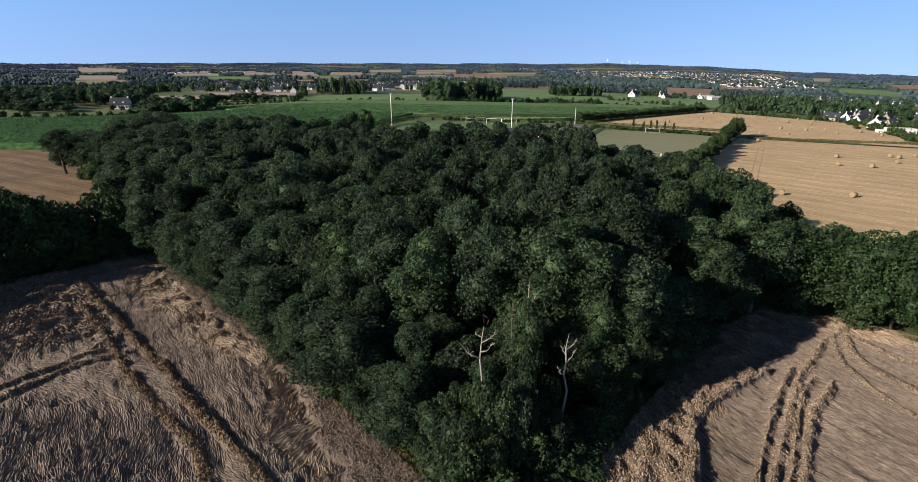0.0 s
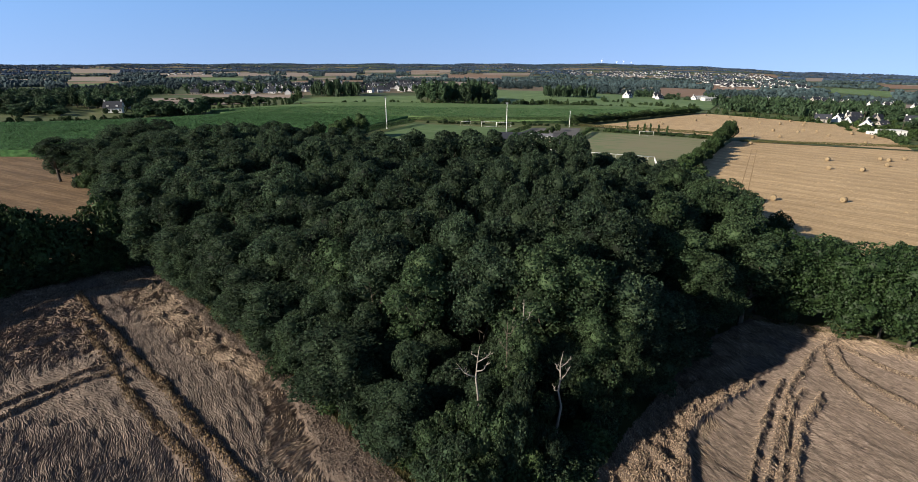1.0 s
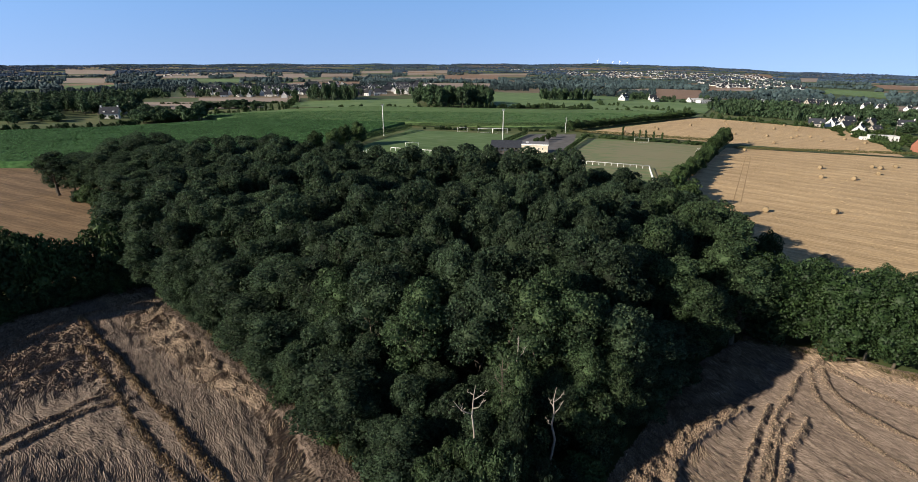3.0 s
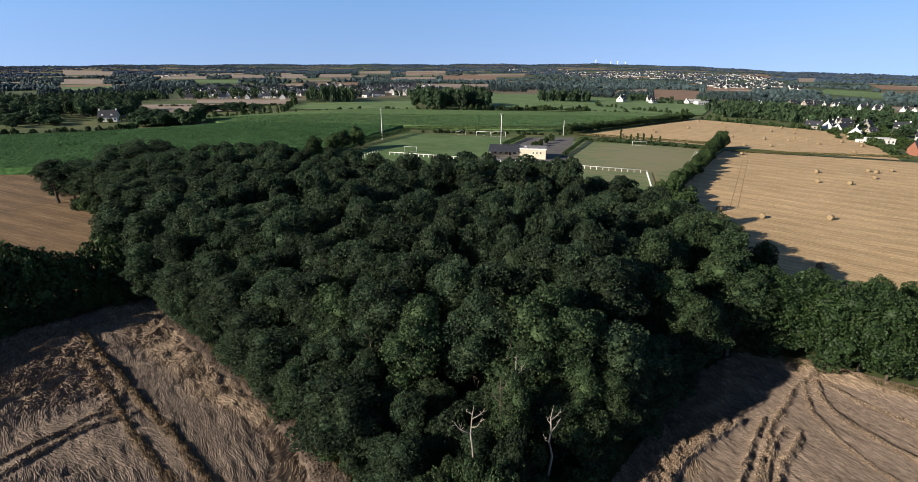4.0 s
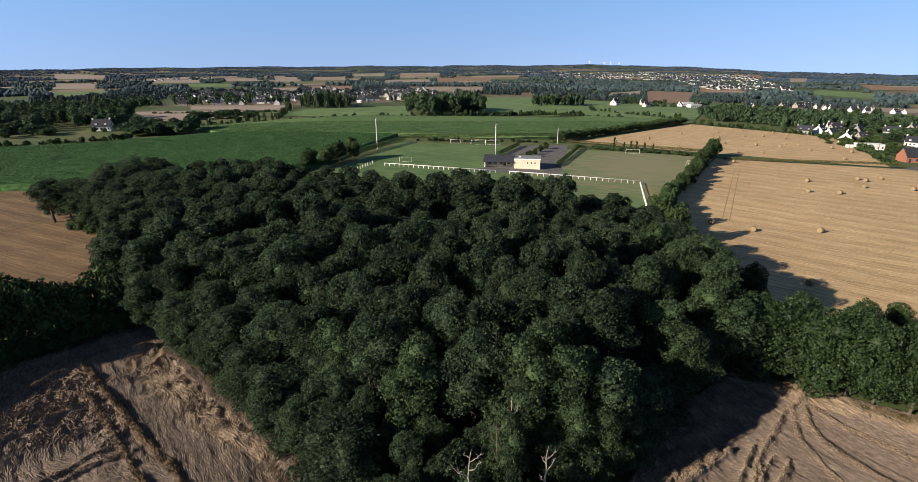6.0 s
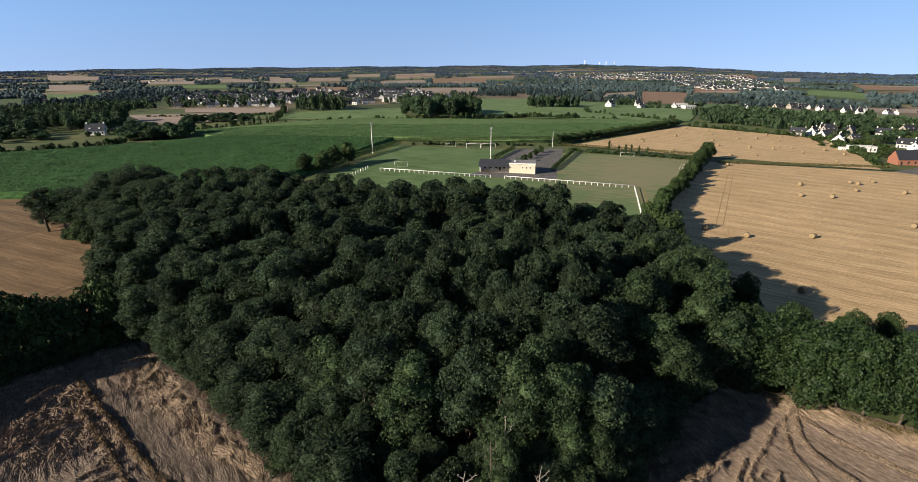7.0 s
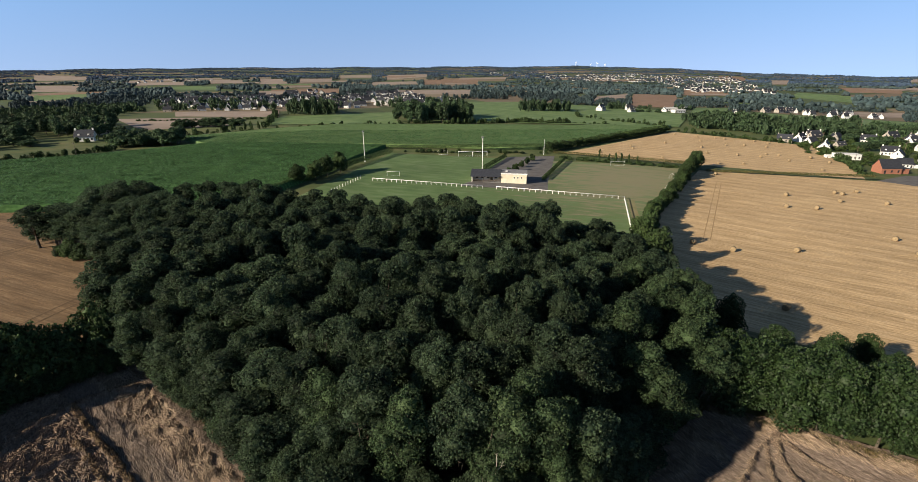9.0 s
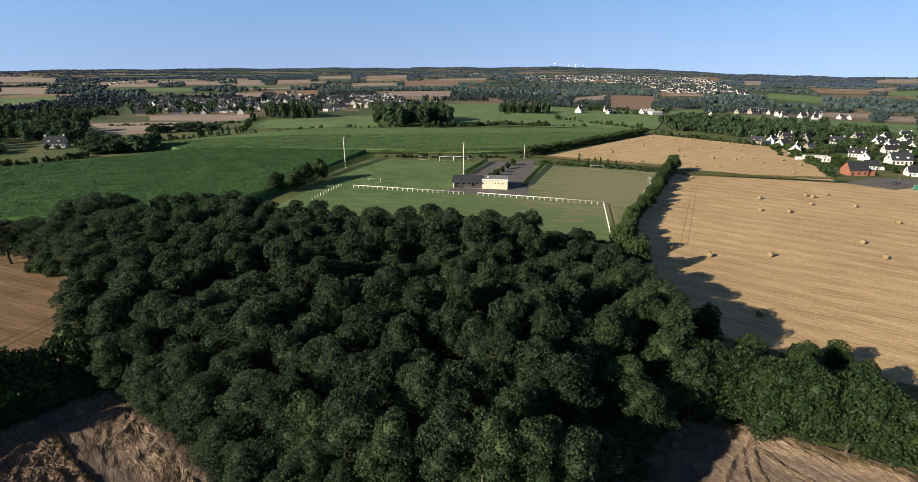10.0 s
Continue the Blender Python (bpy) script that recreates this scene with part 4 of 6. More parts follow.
def wheat_field():
    step = 0.2
    xs, ys = np.arange(-98, 84, step), np.arange(12, 66, step)
    X, Y = np.meshgrid(xs, ys)
    keep = many_within(list(WHEAT_AREA), X + step / 2, Y + step / 2)[:-1, :-1]
    Z = wheat_height(X, Y) + (0.4 - 0.025 * X)
    idx = np.arange(X.size).reshape(X.shape)
    f = np.stack([idx[:-1, :-1], idx[:-1, 1:], idx[1:, 1:], idx[1:, :-1]], -1)[keep]
    used, inv = np.unique(f.ravel(), return_inverse=True)
    v = np.stack([X.ravel(), Y.ravel(), Z.ravel()], 1)[used]
    ob = new("wheat_field", array_mesh("wheat_field", v, inv.reshape(-1, 4), WHEAT, True))
    tagged(ob, "storm-flattened ripe wheat with wheel tracks and standing ridges", "field", kind="stuff")
    r = np.random.default_rng(5)

    def scatter(step, x0, x1, y0, y1):
        gx, gy = np.meshgrid(np.arange(x0, x1, step), np.arange(y0, y1, step))
        gx, gy = gx.ravel() + r.uniform(-.5, .5, gx.size) * step, gy.ravel() + r.uniform(-.5, .5, gy.size) * step
        ok = many_within(list(WHEAT_AREA), gx, gy) & (np.abs(gx) < 1.05 * gy + 12)
        return gx[ok], gy[ok]

    def lift(x, y):
        return wheat_height(x, y) + 0.42 - 0.025 * x

    def locks(name, x, y, th, ln, wd, top, tip, bend, mat, label):
        """Bundles of stalks: each a low ridge with a lit and a shaded side, ending in a tip of ears."""
        c, s, c2, s2 = np.cos(th), np.sin(th), np.cos(th + bend), np.sin(th + bend)
        mx, my = x + c * ln * 0.5, y + s * ln * 0.5
        ex, ey = mx + c2 * ln * 0.5, my + s2 * ln * 0.5
        z, mz, ez = [lift(p, q) for p, q in ((x, y), (mx, my), (ex, ey))]
        v = np.stack([np.stack([x, y, z - 0.03], 1), np.stack([mx - s * wd, my + c * wd, mz - 0.03], 1), np.stack([mx, my, mz + top], 1), np.stack([mx + s * wd, my - c * wd, mz - 0.03], 1), np.stack([ex, ey, ez + tip], 1)], 1)
        tri = np.array(((0, 2, 1), (0, 3, 2), (1, 2, 4), (2, 3, 4)))
        f = (np.arange(len(x)) * 5)[:, None, None] + tri[None]
        tagged(new(name, array_mesh(name, v.reshape(-1, 3), f.reshape(-1, 3), mat)), label, "wheat", kind="stuff")

    x, y = scatter(0.17, -64, 58, 20, 63)
    stands, ruffled, lumps = zones(x, y)
    near = np.full(len(x), 9.0)
    for line, up, wide in RIDGES:
        near = np.minimum(near, line_distance(x, y, line)[0] + 0.35 * N2(x / 0.9, y / 0.9) - wide)
    ridge = near < 0.1
    flat = ~stands & ~ruffled & ~ridge
    q = flat & ((y < 44) | (r.random(len(y)) < 0.7))
    n = q.sum()
    locks("wheat_stalks", x[q], y[q], flow(x[q], y[q]) + r.normal(0, 0.14, n), r.uniform(0.6, 1.15, n), r.uniform(0.05, 0.095, n), np.where(x[q] < 6, r.uniform(0.015, 0.055, n), r.uniform(0.03, 0.08, n)), r.uniform(-0.03, 0.03, n), r.normal(0, 0.22, n), WHEAT_STALK, "grey-gold locks of flattened wheat stalks")
    rough = (x < 6) & (line_distance(x, y, TRAM_A)[1] < 0)
    q = ruffled & rough & ~ridge
    n = q.sum()
    locks("tangled_wheat", x[q], y[q], flow(x[q], y[q]) + r.normal(0, 0.4, n), r.uniform(0.5, 1.1, n), r.uniform(0.06, 0.12, n), r.uniform(0.04, 0.14, n), r.uniform(-0.03, 0.05, n), r.normal(0.2, 0.5, n), WHEAT_BROWN, "brown tangled wheat between the cross tracks")
    q = ruffled & ~rough & ~ridge
    n = q.sum()
    locks("curled_wheat", x[q], y[q], flow(x[q], y[q]) + r.normal(0, 0.16, n), r.uniform(0.7, 1.5, n), r.uniform(0.04, 0.085, n), r.uniform(0.02, 0.065, n), r.uniform(-0.03, 0.03, n), r.normal(0.3, 0.25, n), WHEAT_GOLD, "golden curled locks of lodged wheat beside the wood")
    x, y = scatter(0.105, -56, 50, 20, 62)
    stands, ruffled, lumps = zones(x, y)
    near, brown = np.full(len(x), 9.0), np.zeros(len(x), bool)
    for line, up, wide in RIDGES:
        d = line_distance(x, y, line)[0] + 0.35 * N2(x / 0.9, y / 0.9) - wide
        brown = np.where(d < near, line in (CROSS_A, CROSS_B, CROSS_C, RIM), brown)
        near = np.minimum(near, d)
    for name, q, mat, tall, label in (("standing_wheat", stands & ~lumps & (near > 0.1), WHEAT_STALK, 0.08, "fine brown-grey standing wheat along the wood"), ("ruffled_wheat", lumps & (near > 0.1), WHEAT_GOLD, 0.16, "tumbled pale wheat at the edge of the lodged corn"),
                                      ("wheat_ridge", (near < 0.1) & ~brown & (x < 6), WHEAT_RIDGE, 0.18, "golden ridge of upright wheat between wheel tracks"), ("wheat_ridge", (near < 0.1) & (x > 6), WHEAT_GOLD, 0.15, "pale bumpy ridge of wheat between wheel tracks"), ("brown_wheat", (near < 0.1) & brown, WHEAT_BROWN, 0.18, "brown side of standing wheat beside the cross tracks")):
        n = q.sum()
        locks(name, x[q], y[q], r.uniform(-3.14, 3.14, n), r.uniform(0.1, 0.22, n), r.uniform(0.02, 0.042, n), r.uniform(0.3, 1.0, n) * tall, r.uniform(0.0, 0.7, n) * tall, r.normal(0, 0.4, n), mat, label)


wheat_field()


def verge(points, count, wide, label):
    """Tall dry grass and weeds along the foot of the wood."""
    r = np.random.default_rng(count)
    p = np.array(along(points, 0.25))
    p = p[r.integers(0, len(p), count)] + r.normal(0, wide, (count, 2))
    w, h, b = r.uniform(0, 6.28, count), r.uniform(0.35, 0.95, count), r.uniform(0.03, 0.08, count)
    z = 0.4 - 0.025 * p[:, 0]
    lean = r.normal(0, 0.25, (count, 2))
    e = np.stack([np.cos(w), np.sin(w)], 1) * b[:, None]
    v = np.stack([np.column_stack([p - e, z]), np.column_stack([p + e, z]), np.column_stack([p + lean, z + h])], 1).reshape(-1, 3)
    tagged(new("verge_grass", array_mesh("verge_grass", v, np.arange(len(v)).reshape(-1, 3), VERGE)), label, "grass", kind="stuff")


VERGE = material("verge_grass", [(0.055, 0.06, 0.024), (0.105, 0.092, 0.038), (0.19, 0.14, 0.065)], 0.6, 0.9, island=0.5, through_leaf=0.25)
verge(((3, 22.6), (-2, 25.4), (-18.3, 41.6), (-42.3, 63)), 9000, 0.4, "tall dry grass and weeds along the foot of the wood")
verge(((34.5, 52.4), (42, 49.2), (53, 42.8), (77, 28.8)), 5000, 0.35, "dry grass under the eastern hedge")
patch("wheat_field", ((-98, -60), (85, -60), (85, 12.2), (-98, 12.2)), WHEAT, "flattened ripe wheat running on under the camera", "wheat", nx=150, ny=60, kind="stuff", height=lambda x, y, u, v: 0.28 + 0.2 * noise.noise((x * 0.8, y * 0.5, 0)))


def maize(tall):
    def h(x, y, u, v):
        if u in (0.0, 1.0) or v in (0.0, 1.0):
            return 0.02
        return tall + 0.2 * noise.noise((x * 0.12, y * 0.12, 0)) + 0.14 * noise.noise((x * 1.3, y * 1.3, 0))
    return h


patch("maize_field", ((-60, 148), (-28, 272), (-130, 279), (-300, 124)), MAIZE, "tall green maize field with leafy rows", "maize", nx=130, ny=160, kind="stuff", height=maize(1.9))
patch("maize_field", ((-128, 277), (56, 272), (168, 372), (-160, 315)), MAIZE_PALE, "wide field of tall green maize beyond the sports ground", "maize", nx=200, ny=80, kind="stuff", height=maize(1.8))
patch("maize_field", ((-160, 313), (168, 370), (188, 398), (-66, 374)), MAIZE_PALE, "far strip of tall green maize", "maize", nx=150, ny=40, kind="stuff", height=maize(1.8))

patch("turf", ((-58, 120), (66, 126), (121, 225), (-24, 254)), TURF, "mown green turf of the sports ground", "grass", 0.03)
# worn cinders and the rail's cast shadow, both given by this strip's colour
patch("cinder_track", ((65.2, 163), (67.4, 162.4), (57, 128), (54.8, 128.6)), TURF_DRY, "worn brown strip beside the rail, with the rail's shadow painted in", "path", 0.05, 2, 16)
patch("car_park", ((14, 192), (43, 189), (60, 252), (35, 247)), TARMAC, "grey tarmac car park behind the clubhouse", "car park", 0.07)
patch("footpath", ((8, 182), (40, 174.5), (43, 189), (14, 192)), TARMAC, "worn grey path in front of the clubhouse", "path", 0.055)


def maize_tops(name, corners, count, tall, mat, label):
    """Loose leaf sprays over a stand of maize."""
    r = np.random.default_rng(len(label))
    a, b, c, d = [np.array(p, float) for p in corners]
    u, v = r.random((count, 1)), r.random((count, 1))
    p = (a * (1 - u) + b * u) * (1 - v) + (d * (1 - u) + c * u) * v
    z = tall + np.array([ground(*q) for q in p]) + r.uniform(-0.15, 0.3, count)
    w, s = r.uniform(0, 6.28, count), r.uniform(0.25, 0.55, count)
    e = np.stack([np.cos(w), np.sin(w)], 1) * s[:, None]
    q = np.stack([-np.sin(w), np.cos(w)], 1) * 0.16
    v3 = np.stack([np.column_stack([p - e + q, z - 0.25]), np.column_stack([p - e - q, z - 0.25]), np.column_stack([p + e, z + r.uniform(-0.1, 0.35, count)])], 1).reshape(-1, 3)
    tagged(new(name, array_mesh(name, v3, np.arange(len(v3)).reshape(-1, 3), mat)), label, "maize", kind="stuff")


MAIZE_BLADE = material("maize_blades", [(0.0307, 0.0809, 0.0281), (0.0516, 0.1168, 0.0424), (0.076, 0.1502, 0.0661)], 0.3, 0.8, island=0.5, through_leaf=0.2, spec=0.2)
maize_tops("maize_tops", ((-60.5, 149), (-29, 270), (-129, 277), (-297, 125.5)), 170000, 1.9, MAIZE_BLADE, "arching green blades of the maize")
maize_tops("maize_tops", ((-126, 277), (56, 273), (166, 371), (-160, 316)), 70000, 1.8, MAIZE_BLADE, "arching green blades of the far maize")

# far land, field by field: the near edge first
STRAW_WEST = (((-210, 362), (-151, 391), (-174, 460), (-278, 449)), ((-237, 468), (-142, 460), (-164, 533), (-265, 524)), ((-326, 469), (-314, 466), (-357, 532), (-374, 536)), ((-841, 1108), (-762, 1115), (-953, 1414), (-1150, 1521)),
              ((-1456, 1932), (-1289, 1959), (-1468, 2235), (-1831, 2439)), ((-827, 1442), (-678, 1411), (-808, 1686), (-946, 1683)), ((-1002, 1704), (-901, 1821), (-1011, 2023), (-1093, 1878)), ((-667, 1522), (-577, 1561), (-677, 1834), (-790, 1850)),
              ((-326, 941), (-250, 923), (-286, 1060), (-371, 1076)), ((-500, 1478), (-427, 1529), (-614, 2052), (-665, 1974)))
STRAW_NORTH = (((-105, 901), (60, 933), (80, 1208), (-78, 1089)), ((-198, 2007), (-45, 2208), (-51, 2524), (-246, 2510)), ((-435, 1623), (-344, 1695), (-415, 2050), (-537, 2050)), ((-407, 2191), (-274, 2174), (-318, 2536), (-464, 2503)),
               ((84, 2053), (284, 2153), (304, 2306), (90, 2198)), ((-190, 1498), (-58, 1548), (-66, 1744), (-218, 1725)))
STRAW_EAST = (((241, 808), (343, 915), (423, 1131), (296, 938)), ((1191, 1801), (1265, 1817), (1590, 2289), (1502, 2277)), ((1229, 1322), (1490, 1499), (1601, 1612), (1451, 1542)), ((528, 624), (611, 637), (690, 722), (612, 731)),
              ((592, 599), (624, 585), (724, 682), (657, 663)), ((2001, 2120), (2171, 2089), (2827, 2726), (2489, 2624)))
EARTH = (((-310, 957), (-185, 983), (-223, 1190), (-365, 1148)), ((-42, 1562), (143, 1766), (163, 2170), (-51, 1948)), ((246, 652), (313, 664), (554, 1167), (442, 1146)), ((568, 1174), (695, 1195), (783, 1393), (750, 1546)),
         ((1193, 2159), (1351, 2199), (1623, 2703), (1520, 2758)), ((1035, 1252), (1118, 1192), (1333, 1435), (1241, 1554)))
GREEN = (((-590, 771), (-619, 937), (-710, 1070), (-754, 991)), ((-591, 1175), (-488, 1163), (-557, 1332), (-659, 1313)), ((-137, 387), (-28, 379), (-42, 496), (-144, 450)), ((23, 493), (84, 471), (130, 733), (31, 707)),
         ((780, 1112), (789, 934), (935, 1128), (914, 1271)), ((1132, 1166), (1151, 1098), (1470, 1407), (1307, 1322)), ((345, 494), (425, 395), (573, 537), (391, 594)), ((281, 553), (325, 545), (399, 687), (338, 661)),
         ((-24, 420), (195, 400), (262, 520), (10, 495)), ((86, 490), (262, 518), (262, 640), (132, 700)))
STRIPS = []                                     # narrow fields between the far hedgerows
plan = random.Random(12)
for _ in range(400):
    az, r, wide = plan.uniform(-50, 46), 950 * 2.4 ** plan.random(), plan.uniform(2.0, 5.5)
    if r < 1300 and abs(az) < 22 or az > 8 and plan.random() < 0.55 or any(abs(az - a) < (wide + w) * 0.6 and abs(r / q - 1) < 0.11 for a, q, w in STRIPS):
        continue
    if len(STRIPS) < 30:
        STRIPS.append((az, r, wide))


def strip(az, r, wide):
    return tuple((k * r * math.sin(radians(az + w)), k * r * math.cos(radians(az + w))) for k, w in ((1, -wide / 2), (1.01, wide / 2), (1.07, wide / 2), (1.06, -wide / 2)))


STRIPS = tuple(strip(*q) for q in STRIPS)
for lot, mat, word in ((STRIPS[::2] + STRIPS[1::6], HAZED_STRAW, "narrow pale stubble"), (STRIPS[3::6], PLOUGH, "narrow bare earth"), (STRIPS[5::6], MEADOW, "narrow green meadow"), (STRAW_WEST, HAZED_STRAW, "pale stubble"), (STRAW_NORTH, HAZED_STRAW, "pale stubble"), (STRAW_EAST, HAZED_STRAW, "pale stubble"), (EARTH, PLOUGH, "ruddy bare earth"), (GREEN, MEADOW, "green meadow")):
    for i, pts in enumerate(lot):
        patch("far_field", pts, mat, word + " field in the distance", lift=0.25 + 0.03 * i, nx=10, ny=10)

# ---- sports ground ----
WHITE = material("white_paint", [(0.70, 0.70, 0.68), (0.82, 0.82, 0.80)], 1.5, 0.6, second=0.1, second_scale=0.3)
STEEL = material("galvanised_steel", [(0.50, 0.50, 0.50), (0.62, 0.62, 0.62)], 2.0, 0.5, metal=0.3)
CREAM = material("cream_render", [(0.5498, 0.495, 0.3825), (0.6331, 0.5834, 0.4675)], 0.8, 0.85, 0.1, second=0.12, second_scale=0.4)
PALE = material("pale_render", [(0.68, 0.64, 0.56), (0.78, 0.75, 0.68)], 0.8, 0.85, 0.1, second=0.12)
SLATE = material("slate", [(0.01785, 0.02023, 0.02632), (0.03272, 0.0357, 0.04406)], 1.2, 0.7, 0.3, stretch=(1, 1, 3), random_tint=0.25)
GLASS = material("dark_glass", [(0.02, 0.022, 0.025), (0.03, 0.033, 0.038)], 1.0, 0.08, spec=0.8)
TIMBER = material("brown_timber", [(0.08, 0.065, 0.048), (0.136, 0.11, 0.084)], 2.0, 0.7, 0.3, stretch=(1, 1, 0.2))
FELT = material("roof_felt", [(0.136, 0.136, 0.1403), (0.204, 0.204, 0.2082)], 0.6, 0.9, 0.2)


def railing(points, label, rail=True):
    """White boundary rail on concrete posts, each post a part."""
    ob = tagged(new("perimeter_rail"), label, "rail", "rails of the pitch")
    ox, oy = points[0]
    ob.location = (ox, oy, ground(ox, oy))
    base = ob.location.z
    post = Shape().box(-0.07, -0.07, -0.1, 0.07, 0.07, 1.02).mesh("post", WHITE)
    for (ax, ay), (bx, by) in zip(points, points[1:]):
        ln = math.hypot(bx - ax, by - ay)
        n = round(ln / 2.0)
        turn = math.atan2(by - ay, bx - ax)
        for i in range(n + 1):
            x, y = ax + (bx - ax) * i / n, ay + (by - ay) * i / n
            p = part("post", post, WHITE, ob)
            p.location, p.rotation_euler = (x - ox, y - oy, ground(x, y) - base), (0, 0, turn)
        if rail:
            s = Shape()
            s.tube([(ax - ox, ay - oy, ground(ax, ay) - base + 1.06), (bx - ox, by - oy, ground(bx, by) - base + 1.06)], [0.09, 0.09], 8)
            part("top_rail", s, WHITE, ob, soft=True)
    return ob


railing(((-25.3, 189), (16.3, 177.9)), "white-painted rail on short posts beside the pitch")
railing(((21.4, 176.8), (64.3, 163.5), (46, 104)), "white-painted rail turning the corner of the pitch")
stake = Shape().tube([(0, 0, -0.1), (0, 0, 1.25), (0, 0, 1.3)], [0.11, 0.11, 0.05], 6).mesh("stake", WHITE, True)
for i in range(12):
    x, y = -30.4 - 0.29 * 2.3 * i * 0.9, 192 - 2.05 * i
    ob = new("white_stake", stake)
    ob.location = (x, y, ground(x, y))
    tagged(ob, "short white stake standing in the turf", "stake", "stakes along the touchline")


def goal(x, y, turn, width=7.32, high=2.44, deep=1.6, label="white football goal frame"):
    ob = tagged(new("football_goal"), label, "goal", "goals of the sports ground")
    r = 0.075 if width > 7 else 0.04
    for sx in (-width / 2, width / 2):
        part("post", Shape().tube([(sx, 0, 0), (sx, 0, high)], [r, r], 8), WHITE, ob, soft=True)
        part("stay", Shape().tube([(sx, 0, high), (sx, deep * 0.4, high), (sx, deep, 0)], [0.035] * 3, 6), WHITE, ob, soft=True)
    part("crossbar", Shape().tube([(-width / 2, 0, high), (width / 2, 0, high)], [r, r], 8), WHITE, ob, soft=True)
    part("ground_bar", Shape().tube([(-width / 2, deep, 0.04), (width / 2, deep, 0.04)], [0.035] * 2, 6), WHITE, ob, soft=True)
    ob.matrix_basis = pose(x, y, ground(x, y), 0, 0, turn)
    return ob


goal(13.85, 247.3, 1)
goal(21.0, 247.6, 1)
goal(-18, 197.3, -2, 5.0, 2.0, 1.0, "small white training goal frame")
goal(2.5, 251, 0, 5.0, 2.0, 1.0, "small white training goal frame")
goal(84, 227, -12, 6.0, 2.1, 1.2, "small white training goal frame")
goal(97, 197, 78, 6.0, 2.1, 1.2, "white training goal seen from its side")
goal(86, 176, 78, 6.0, 2.1, 1.2, "white training goal seen from its side")


def mast(x, y, high, heads, label):
    ob = tagged(new("floodlight_mast"), label, "floodlight", "floodlights")
    part("pole", Shape().tube([(0, 0, -0.2), (0, 0, high * 0.5), (0, 0, high)], [0.2, 0.15, 0.1] if heads else [0.13, 0.1, 0.07], 10), WHITE, ob, soft=True)
    part("base_collar", Shape().tube([(0, 0, 0), (0, 0, 0.5)], [0.36, 0.3] if heads else [0.2, 0.18], 10), STEEL, ob, soft=True)
    if heads:
        part("cross_arm", Shape().box(-0.5, -0.06, high - 0.15, 0.5, 0.06, high), STEEL, ob)
        for sx in (-0.28, 0.28):
            lamp = part("lamp", Shape().box(sx - 0.25, -0.32, high, sx + 0.25, 0.12, high + 0.42), STEEL, ob)
            part("lens", Shape().box(sx - 0.2, -0.335, high + 0.05, sx + 0.2, -0.325, high + 0.37), GLASS, lamp)
    ob.location = (x, y, ground(x, y))


mast(-33.7, 229.1, 13.6, True, "tall white floodlight mast at the edge of the turf")
mast(19.6, 215.5, 13.6, True, "tall white floodlight mast behind the clubhouse")
mast(55, 255.5, 8.0, False, "slim pale lamp post in the car park")


